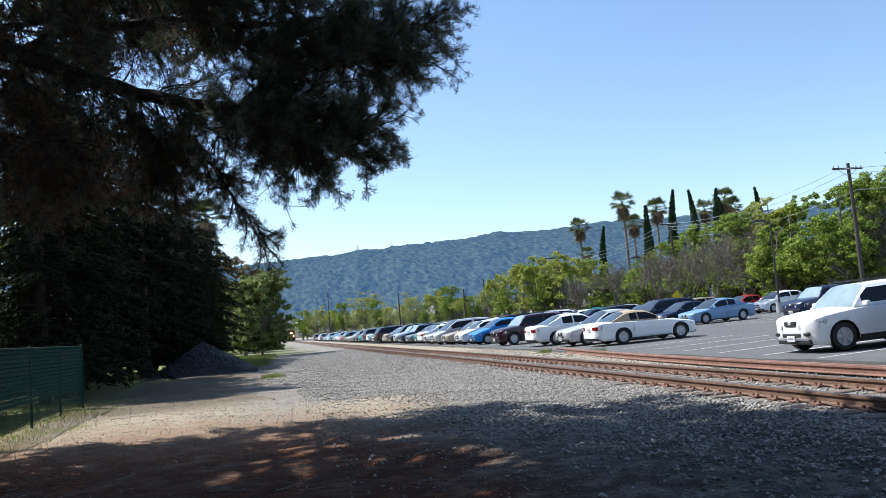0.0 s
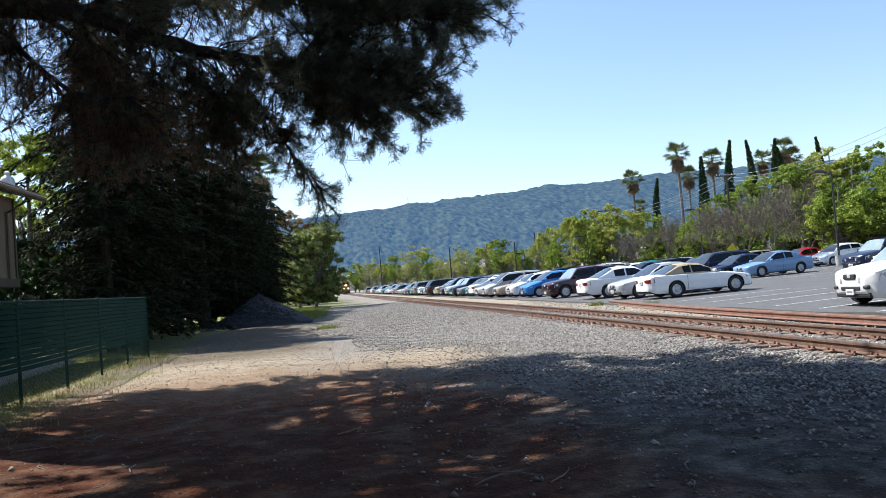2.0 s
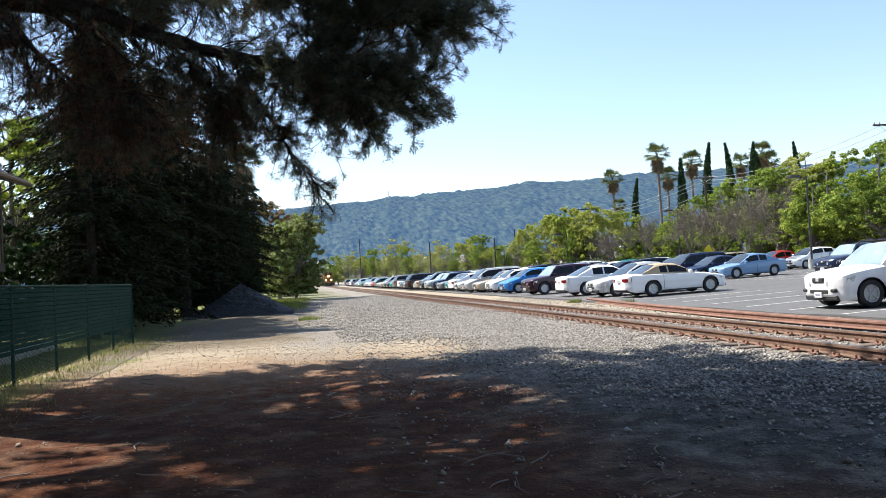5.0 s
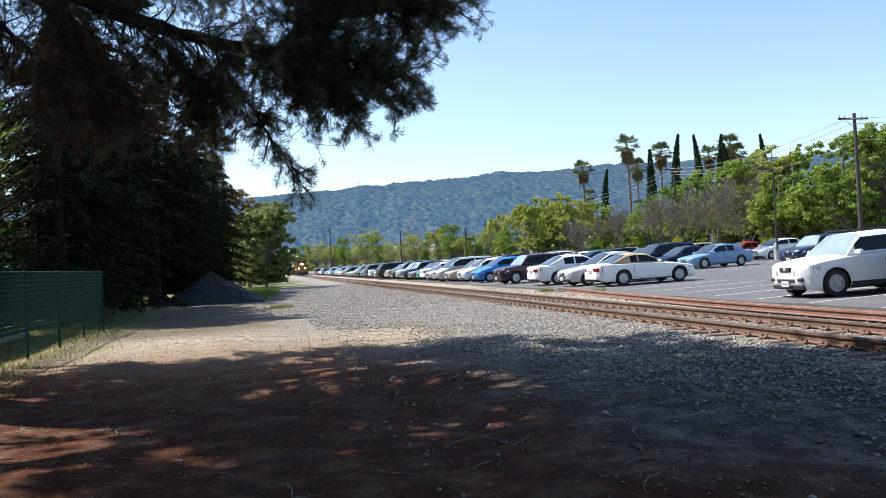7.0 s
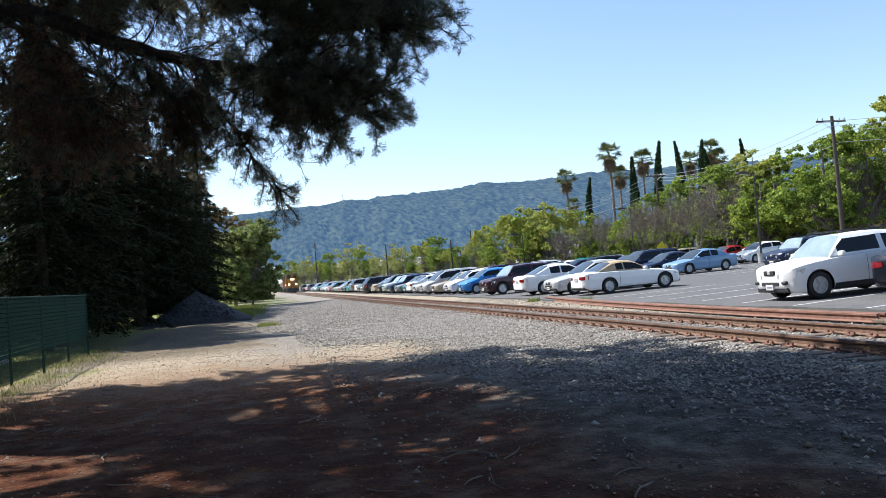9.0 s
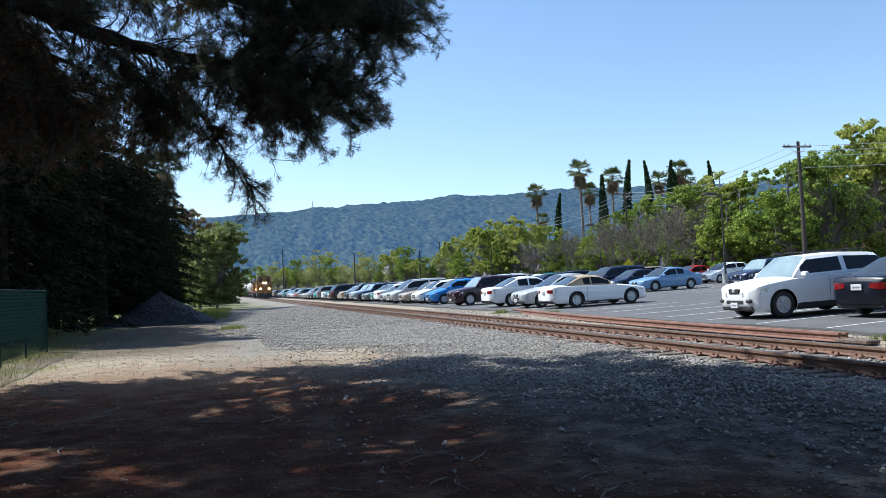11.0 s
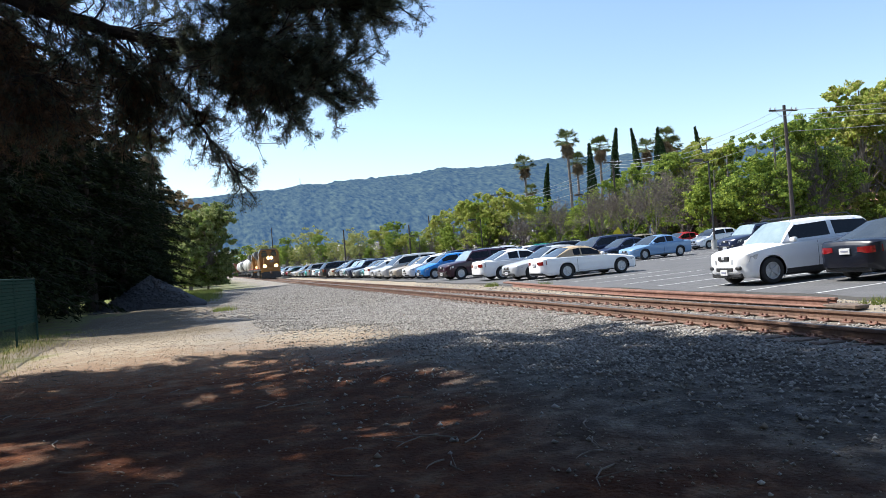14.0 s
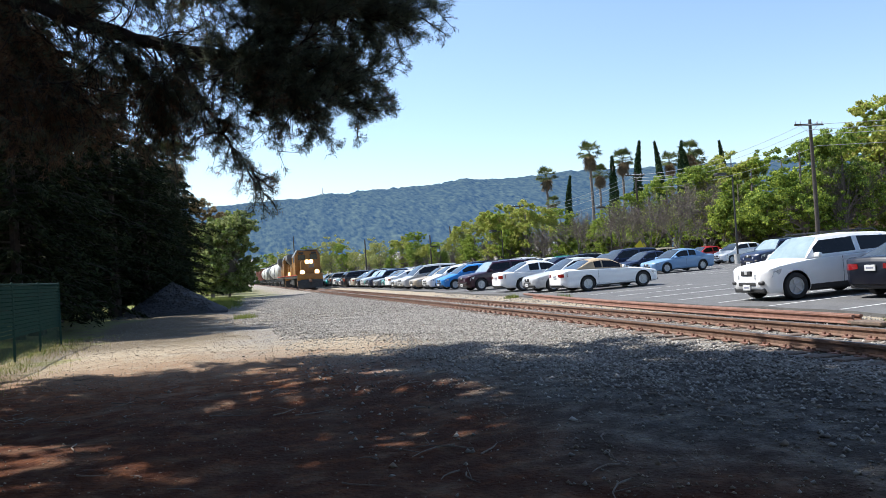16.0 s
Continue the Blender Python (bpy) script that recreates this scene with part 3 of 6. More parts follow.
def blobs(rng, n, spots):
    """Leaf places thronged in rounded clumps over ellipsoids (centre, radii), and which way each faces."""
    P, O = [], []
    vol = np.array([r[0] * r[1] * r[2] for _, r in spots]) ** 0.8
    for (c, r), share in zip(spots, vol / vol.sum()):
        k = max(5, int(n * share / 62))
        d = unit(rng.normal(size=(k, 3)) + [0, 0, 0.25])
        cen = np.array(c) + d * np.array(r) * rng.uniform(0.4, 1.22, k)[:, None]
        m = int(n * share / k) + 1
        o = unit(rng.normal(size=(k, m, 3)))
        rad = min(r) * rng.uniform(0.18, 0.42, k)[:, None, None] * (rng.uniform(0.1, 1.0, (k, m, 1)) ** 0.4) * rng.uniform(0.7, 1.2, (k, m, 1))
        P.append((cen[:, None] + o * rad * [1.15, 1.15, 0.75]).reshape(-1, 3))
        O.append((o + [0, 0, 0.35]).reshape(-1, 3))
    return np.concatenate(P), np.concatenate(O)


def leafy_tree(name, label, category, seed, height, spots, leaf, n, size, trunk_r=0.2, bark_m=None, droop=0.3, second=None):
    rng = np.random.default_rng(seed)
    tree = thing(name, label, category)
    tubes = []
    top = max(c[2] for c, _ in spots)
    tubes.append(([(0, 0, -0.1), (0.05, 0.02, height * 0.12), (0.1, -0.05, height * 0.3), (0.05, 0.05, top)], [trunk_r * 1.3, trunk_r, trunk_r * 0.8, trunk_r * 0.25]))
    for c, r in spots:
        for _ in range(2):
            grow(rng, (0.08, 0, height * rng.uniform(0.14, 0.34)), Vector(c) - Vector((0, 0, height * 0.25)), max(0.8, Vector(c).length * 0.3), trunk_r * 0.5, 1, tubes, [], 0.5, 0.15, 3)
    part("trunk", branch_buf(tubes), bark_m or bark_grey, tree)
    pts, out = blobs(rng, n, spots)
    keep = pts[:, 2] > 0.08 * height
    pts, out = pts[keep], out[keep]
    if second:
        m = rng.random(len(pts)) < second[1]
        quick("young_leaves", *leaf_quads(rng, pts[m], size, droop, 0.7, out[m]), second[0], tree)
        pts, out = pts[~m], out[~m]
    quick("crown", *leaf_quads(rng, pts, size, droop, 0.7, out), leaf, tree)
    return tree


def round_spots(rng, h, w, k=9, low=0.3):
    """Ellipsoids stacked into an uneven crown."""
    out = []
    for _ in range(k):
        z = h * rng.uniform(low, 0.9)
        spread = w * math.sqrt(max(0.06, 1 - ((z / h - 0.55) / 0.5) ** 2)) * 0.62
        a = rng.uniform(0, 6.28)
        r = w * rng.uniform(0.2, 0.36)
        out.append(((spread * math.cos(a) * rng.uniform(0.4, 1), spread * math.sin(a) * rng.uniform(0.4, 1), z), (r, r, r * rng.uniform(0.6, 0.85))))
    return out


def conifer(seed, h, w):
    """A dense dark evergreen with drooping sprays in tiers and bare lower trunk."""
    rng = np.random.default_rng(seed)
    tree = thing("evergreen_tree", "tall dark evergreen tree with drooping sprays", "tree", group="evergreens behind the fence")
    tubes, C, D = [([(0, 0, -0.1), (0.05, 0, h * 0.5), (0, 0, h)], [0.3, 0.2, 0.03])], [], []
    z = h * 0.09
    while z < h * 0.985:
        reach = w * min(1.0, (1 - z / h) * 2.4 + 0.1) * (0.7 + 0.45 * rng.random())
        for _ in range(7):
            a, zz = rng.uniform(0, 6.28), z + rng.uniform(-0.2, 0.2)
            L = reach * rng.uniform(0.55, 1.12)
            d = np.array([math.cos(a), math.sin(a), 0.0])
            side = np.array([-math.sin(a), math.cos(a), 0.0])
            bend = rng.uniform(0.25, 0.5)
            tubes.append(([d * L * s + np.array([0, 0, zz + 0.15 * L * s - bend * L * s * s]) for s in (0, 0.35, 0.7, 1)], [0.05, 0.035, 0.02, 0.008]))
            n = int(125 * L / 3)
            s = rng.uniform(0.18, 1.05, n)
            sgn = rng.choice([-1, 1], n)
            out = rng.uniform(0.05, 0.5, n) * (1.15 - s * 0.7)
            p = d * (L * s)[:, None] + side * (sgn * out)[:, None]
            p[:, 2] += zz + 0.15 * L * s - bend * L * s * s - out * 0.35 + rng.normal(0, 0.06, n)
            C.append(p)
            D.append(unit(d * 0.7 + side * sgn[:, None] * 0.8 + np.array([0, 0, -0.45]) + rng.normal(0, 0.3, (n, 3))))
        z += h * rng.uniform(0.026, 0.042)
    part("trunk", branch_buf(tubes), bark, tree)
    c, d = np.concatenate(C), np.concatenate(D)
    L = rng.uniform(0.16, 0.4, len(c))[:, None]
    s = unit(np.cross(d, rng.normal(size=c.shape) * 0.5 + [0, 0, 1]))
    v = np.stack([c - d * L * 0.45, c + s * L * 0.13, c + d * L * 0.55, c - s * L * 0.13], 1).reshape(-1, 3)
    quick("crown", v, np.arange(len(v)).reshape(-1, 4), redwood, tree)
    return tree


def bare_tree(seed, h):
    rng = np.random.default_rng(seed)
    tree = thing("bare_tree", "leafless brown twiggy tree behind the car park", "tree", group="bare trees behind the car park")
    tubes, tips = [([(0, 0, -0.1), (0.03, 0, h * 0.22)], [0.17, 0.13])], []
    for _ in range(6):
        grow(rng, (0.03, 0, h * 0.2), (rng.normal(0, 0.5), rng.normal(0, 0.5), 1), h * 0.34, 0.05, 2, tubes, tips, 0.42, 0.2, 4)
    part("trunk", branch_buf(tubes, 5), bark_grey, tree)
    t = np.array(tips)
    t = t[rng.integers(0, len(t), 1900)]
    d = unit(rng.normal(size=t.shape) + [0, 0, 0.6])
    L = rng.uniform(0.35, 0.95, len(t))[:, None]
    s = unit(np.cross(d, rng.normal(size=t.shape))) * 0.012
    v = np.stack([t - s, t + s, t + d * L + s * 0.4, t + d * L - s * 0.4], 1).reshape(-1, 3)
    quick("twigwork", v, np.arange(len(v)).reshape(-1, 4), twig_brown, tree)
    return tree


def palm(seed, h):
    rng = np.random.default_rng(seed)
    tree = thing("palm_tree", "tall fan palm with a shaggy dry skirt", "palm", group="palms above the trees")
    part("trunk", Buf().tube([(0, 0, -0.1), (0.1, 0.05, h * 0.5), (0, 0, h)], [0.32, 0.22, 0.18], 8), bark_grey, tree)
    for name, m, cnt, lo, hi, size in (("crown", frond, 46, -0.35, 1.3, 1.5), ("skirt", thatch, 34, -1.4, -0.5, 1.5)):
        V = []
        for _ in range(cnt):
            a, e = rng.uniform(0, 6.28), rng.uniform(lo, hi)
            d = np.array([math.cos(a) * math.cos(e), math.sin(a) * math.cos(e), math.sin(e)])
            side = np.array([-math.sin(a), math.cos(a), 0])
            up = np.cross(side, d) * -1
            stem = np.array([0, 0, h - (0.0 if name == "crown" else rng.uniform(0, 1.4))])
            hub = stem + d * size * (0.75 if name == "crown" else 0.25)
            V += [stem - side * 0.03, stem + side * 0.03, hub + side * 0.03, hub - side * 0.03]
            for k in range(11):
                t = -1.25 + 2.5 * k / 10
                q = d * math.cos(t) + side * math.sin(t)
                tip = hub + q * size * 0.8 + np.array([0, 0, -0.28 * abs(t) - 0.12])
                nrm = np.cross(q, up) * 0.06
                V += [hub, hub + q * size * 0.4 + nrm, tip, hub + q * size * 0.4 - nrm]
        V = np.array(V)
        quick(name, V, np.arange(len(V)).reshape(-1, 4), m, tree)
    return tree


def cypress(seed, h):
    rng = np.random.default_rng(seed)
    tree = thing("cypress", "slender dark columnar cypress", "tree", group="cypresses above the trees")
    part("trunk", Buf().tube([(0, 0, -0.1), (0, 0, h * 0.9)], [0.2, 0.04], 6), bark_grey, tree)
    n = 2600
    z = rng.random(n) ** 0.8
    r = 0.8 * np.sin(np.pi * np.clip(z * 0.94 + 0.06, 0, 1) ** 0.65) ** 0.7 * rng.uniform(0.55, 1.05, n)
    a = rng.uniform(0, 6.28, n)
    bend = 4.5 * np.maximum(0, z - 0.6) ** 2
    pts = np.stack([r * np.cos(a) - bend, r * np.sin(a), 0.25 + z * (h - 0.3)], -1)
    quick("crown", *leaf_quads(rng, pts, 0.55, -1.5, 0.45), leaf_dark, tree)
    return tree


def tufts(rng, at, aim, n, length, width, spread=0.75):
    """Fans of thin needles round twig ends; returns verts and triangles."""
    k = len(at)
    d = unit(aim[:, None] + rng.normal(0, spread, (k, n, 3)))
    s = unit(np.cross(d, rng.normal(size=d.shape))) * width / 2
    o = at[:, None] + rng.normal(0, 0.025, (k, n, 3))
    L = length * rng.uniform(0.65, 1.15, (k, n, 1))
    v = np.stack([o - s, o + s, o + d * L], 2).reshape(-1, 3)
    return v, np.arange(len(v)).reshape(-1, 3)


TRUNK = (-5.0, 12.4)


def build_pine():
    rng = np.random.default_rng(21)
    tree = thing("pine_tree", "big shady pine with a thick dark trunk and drooping limbs", "tree")
    x, y = TRUNK
    zs = [-0.15, 0.05, 0.3, 0.8, 1.5, 2.3, 2.7, 3.2, 4.2, 5.6, 8, 11, 14.5]
    rs = [0.95, 0.82, 0.72, 0.62, 0.57, 0.56, 0.62, 0.57, 0.5, 0.46, 0.38, 0.25, 0.06]
    trunk = Buf().tube([(x + 0.1 * math.sin(z * 0.8), y + 0.05 * math.sin(z), z) for z in zs], rs, 28)
    part("trunk", trunk, bark, tree)
    tubes, tips, dead = [], [], []

    def limb(pts, r0, r1, twigs, ln, hang=0.35, deadness=0.15, kids=2, first=0.12):
        """A bent limb with side twigs hanging off it."""
        P = [Vector(p) for p in pts]
        fine = []
        for i in range(len(P) - 1):
            for s in range(4):
                a, b = P[max(i - 1, 0)], P[min(i + 2, len(P) - 1)]
                t = s / 4
                q = P[i].lerp(P[i + 1], t) + (P[i + 1] - a) * 0.06 * t * (1 - t) * 2 + Vector(rng.normal(0, 0.02, 3))
                fine.append(q)
        fine.append(P[-1])
        n = len(fine)
        tubes.append((fine, [r0 + (r1 - r0) * k / (n - 1) for k in range(n)]))
        for _ in range(twigs):
            k = int(rng.integers(max(1, int(n * first)), n))
            along = (fine[min(k + 1, n - 1)] - fine[k - 1]).normalized()
            d = (along * rng.uniform(0.1, 1.0) + Vector(rng.normal(0, 0.6, 3)) + Vector((0, 0, -hang))).normalized()
            p, L = fine[k].copy(), ln * rng.uniform(0.5, 1.25)
            line = [p.copy()]
            for s in range(5):
                d = (d + Vector(rng.normal(0, 0.16, 3)) + Vector((0, 0, -hang * 0.22))).normalized()
                p = p + d * L / 5
                line.append(p.copy())
                if s >= 1:
                    (dead if rng.random() < deadness else tips).append((p.copy(), d.copy()))
                    for _ in range(kids):
                        sd = (d + Vector(rng.normal(0, 0.8, 3))).normalized()
                        e = p + sd * L * rng.uniform(0.12, 0.32)
                        tubes.append(([p, e], [0.006, 0.003]))
                        (dead if rng.random() < deadness else tips).append((e, sd))
            tubes.append((line, [0.014, 0.012, 0.01, 0.008, 0.006, 0.004]))

    # the low limb that reaches over the path, and its forks
    limb([(x, y, 5.3), (-4.0, 12.1, 5.75), (-2.7, 11.8, 5.55), (-1.6, 11.4, 5.0), (-0.75, 11.1, 4.7), (0.2, 10.9, 4.5), (0.9, 10.6, 4.5)], 0.17, 0.035, 110, 1.05, 0.45, 0.3, 2, 0.36)
    limb([(-0.75, 11.1, 4.7), (0.2, 10.8, 4.3), (0.9, 10.6, 4.0), (1.6, 10.5, 3.78)], 0.05, 0.012, 85, 0.5, 0.0, 0.04)
    limb([(0.2, 10.9, 4.5), (0.9, 10.6, 4.32), (1.72, 10.5, 4.16)], 0.04, 0.01, 80, 0.5, -0.05, 0.03)
    limb([(0.2, 10.9, 4.55), (0.9, 10.7, 4.9), (1.6, 10.6, 4.95), (2.35, 10.5, 5.0)], 0.05, 0.012, 120, 0.55, -0.1, 0.03)
    limb([(0.2, 10.9, 4.55), (0.8, 10.8, 5.2), (1.6, 10.8, 5.4), (2.5, 10.7, 5.5)], 0.05, 0.012, 120, 0.65, -0.1, 0.03)
    limb([(0.2, 10.8, 4.3), (0.6, 10.6, 3.85), (1.05, 10.5, 3.55)], 0.035, 0.01, 52, 0.42, 0.0, 0.05)
    limb([(-0.75, 11.1, 4.7), (-0.3, 11.0, 3.9), (0.1, 10.8, 3.2), (0.32, 10.7, 2.85)], 0.014, 0.004, 46, 0.42, 0.35, 0.3, 1)
    limb([(-1.6, 11.4, 5.0), (-1.0, 11.3, 4.3), (-0.7, 11.2, 3.7)], 0.02, 0.006, 60, 0.7, 0.5, 0.5)
    limb([(-2.7, 11.8, 5.55), (-2.0, 11.9, 5.9), (-0.8, 11.6, 5.9), (0.4, 11.2, 5.7), (1.6, 10.9, 5.7)], 0.09, 0.015, 130, 0.95, 0.2, 0.12)
    limb([(-4.0, 12.1, 5.75), (-3.3, 11.7, 4.9), (-2.6, 11.3, 4.3), (-1.9, 11.0, 4.2)], 0.05, 0.01, 95, 0.9, 0.6, 0.75)
    limb([(-2.7, 11.8, 5.55), (-2.4, 11.5, 4.7), (-2.2, 11.4, 4.3)], 0.05, 0.01, 90, 0.85, 0.7, 0.8)
    limb([(-3.2, 12.0, 5.6), (-2.6, 12.6, 5.2), (-1.7, 13.2, 4.8), (-0.9, 13.6, 4.7)], 0.05, 0.01, 90, 0.85, 0.6, 0.6)
    limb([(x, y, 6.3), (-3.9, 11.9, 6.5), (-2.6, 11.4, 6.35), (-1.2, 11.0, 6.2)], 0.08, 0.015, 130, 0.95, 0.6, 0.45)
    limb([(-4.0, 12.1, 5.75), (-3.3, 12.9, 6.3), (-2.2, 13.3, 6.6), (-0.8, 13.4, 6.5)], 0.06, 0.012, 130, 0.95, 0.5, 0.45)
    limb([(-4.4, 12.3, 6.0), (-4.2, 13.4, 6.6), (-3.6, 14.4, 6.9), (-2.6, 14.9, 6.9)], 0.06, 0.012, 110, 1.0, 0.5, 0.5)
    limb([(-1.2, 11.0, 6.2), (-0.2, 10.8, 6.15), (0.8, 10.6, 5.95)], 0.04, 0.012, 70, 0.7, 0.3, 0.15)
    part("broken_limb", Buf().tube([(x + 0.4, y - 0.2, 4.9), (-4.1, 11.9, 5.02), (-3.55, 11.7, 5.1)], [0.15, 0.11, 0.09], 10), bark, tree, "sawn-off limb stub")
    limb([(x + 0.3, y - 0.2, 4.7), (-4.3, 11.8, 4.6), (-3.8, 11.5, 4.3)], 0.03, 0.006, 26, 0.8, 0.7, 1.0)
    # the crown above
    for k in range(34):
        a, z = k * 2.4 + rng.uniform(-0.3, 0.3), 7.6 + 6.2 * (k / 33) ** 0.9
        R = 8.4 * (1 - ((z - 6.5) / 9.5) ** 2) ** 0.5 * rng.uniform(0.72, 1.05) * (0.78 if math.cos(a) > 0.35 else 1.0)
        d = Vector((math.cos(a), math.sin(a), 0))
        s = Vector((x, y, z))
        rise = rng.uniform(0.0, 0.22)
        limb([s, s + d * R * 0.33 + Vector((0.5, 0.1, R * rise * 0.6)), s + d * R * 0.68 + Vector((1.0, 0.2, R * rise)), s + d * R + Vector((1.5, 0.3, R * rise * 0.8))], 0.14, 0.02, 66, 1.25, 0.06, 0.08, 1)
    # heavier limbs added on the crown's track side to deepen the shade below
    for k in range(6):
        a, z = -0.35 + 0.2 * k, 9.5 + 0.4 * k
        d = Vector((math.cos(a), math.sin(a), 0))
        s = Vector((x, y, z))
        limb([s, s + d * 2.2 + Vector((0, 0, 0.5)), s + d * 4.6 + Vector((0, 0, 0.8)), s + d * 6.2 + Vector((0, 0, 0.7))], 0.14, 0.02, 60, 1.25, 0.05, 0.08, 1)
    # long limbs added on the crown's far side to set the shade's edge
    for k in range(14):
        z = 9.3 + 1.6 * rng.random()
        e = Vector((-10.4 + 0.82 * k + rng.normal(0, 0.25), 19.4 + 0.5 * (z - 9.3) + rng.normal(0, 0.5) - 0.06 * max(0, k - 9) ** 2, z))
        s = Vector((x, y, z - 1.0))
        limb([s, s.lerp(e, 0.35) + Vector((0, 0, 0.4)), s.lerp(e, 0.7) + Vector((0, 0, 0.4)), e], 0.13, 0.02, 64, 1.2, 0.02, 0.08, 1, 0.3)
    def gaps(p):
        """True where the crown is open, so that the sun flecks the path below."""
        g = p - np.array(to_sun) * (p[:, 2:] / to_sun.z)
        near = (((g[:, 0] - 1.3) / 1.9) ** 2 + ((g[:, 1] - 10.2) / 3.5) ** 2 < 1) | (((g[:, 0] + 3.1) / 1.5) ** 2 + ((g[:, 1] - 8.4) / 2.0) ** 2 < 1)
        ragged = np.array([noise.noise((q[0] * 0.9, q[1] * 1.9, 5.3)) + 0.9 * noise.noise((q[0] * 2.2, q[1] * 4.6, 7.1)) for q in g]) > -0.22
        return near & ragged & (p[:, 2] > 5.55)

    wood = Buf()
    fine = [t for t in tubes if t[1][0] <= 0.0245]
    for (pts, rad), skip in zip(fine, gaps(np.array([tuple(t[0][-1]) for t in fine]))):
        if not skip:
            wood.tube(pts, rad, 3, caps=False)
    for pts, rad in tubes:
        if rad[0] > 0.0245:
            part("limb", Buf().tube(pts, rad, 9 if rad[0] > 0.07 else 6, caps=False), bark, tree)
    tagged(part("twigwork", wood, bark, tree), kind="stuff")
    for name, src, m, n in (("foliage", tips, needle, 30), ("dead_foliage", dead, needle_dead, 16)):
        at, aim = np.array([a for a, _ in src]), np.array([d for _, d in src])
        keep = ~gaps(at)
        at, aim = at[keep], aim[keep]
        low = at[:, 2] < 6.3
        v0, f0 = tufts(rng, at[low], aim[low], n + 3, 0.08, 0.0075)
        v1, f1 = tufts(rng, at[~low], aim[~low], 16, 0.25, 0.055)
        tagged(quick(name, np.concatenate([v0, v1]), np.concatenate([f0, f1 + len(v0)]), m, tree), kind="stuff")


def sky_block_pine():
    """A like pine, unseen, added behind the path's near end to block sky light."""
    copy_thing(bpy.data.objects["pine_tree"], pose(9.5, -14.5, 0, 0, 0, 20))


def place(ob, x, y, z=None, turn=0.0, s=1.0):
    ob.matrix_basis = pose(x, y, float(gz(x, y)) - 0.03 if z is None else z, 0, 0, turn) @ Matrix.Diagonal((s, s, s, 1))
    return ob


def spread(kinds, spots, rng):
    """Kinds built once, then copied to spots of (kind, x, y, scale)."""
    used = set()
    for k, x, y, s in spots:
        m = pose(x, y, float(gz(min(x, 59), min(y, 419))) - 0.03, 0, 0, rng.uniform(0, 360))
        if k in used:
            ob = copy_thing(kinds[k], m)
            ob.scale = (s * rng.uniform(0.8, 1.05), s * rng.uniform(0.8, 1.05), s * rng.uniform(0.94, 1.05))
        else:
            used.add(k)
            kinds[k].matrix_basis = m @ Matrix.Diagonal((s, s, s, 1))


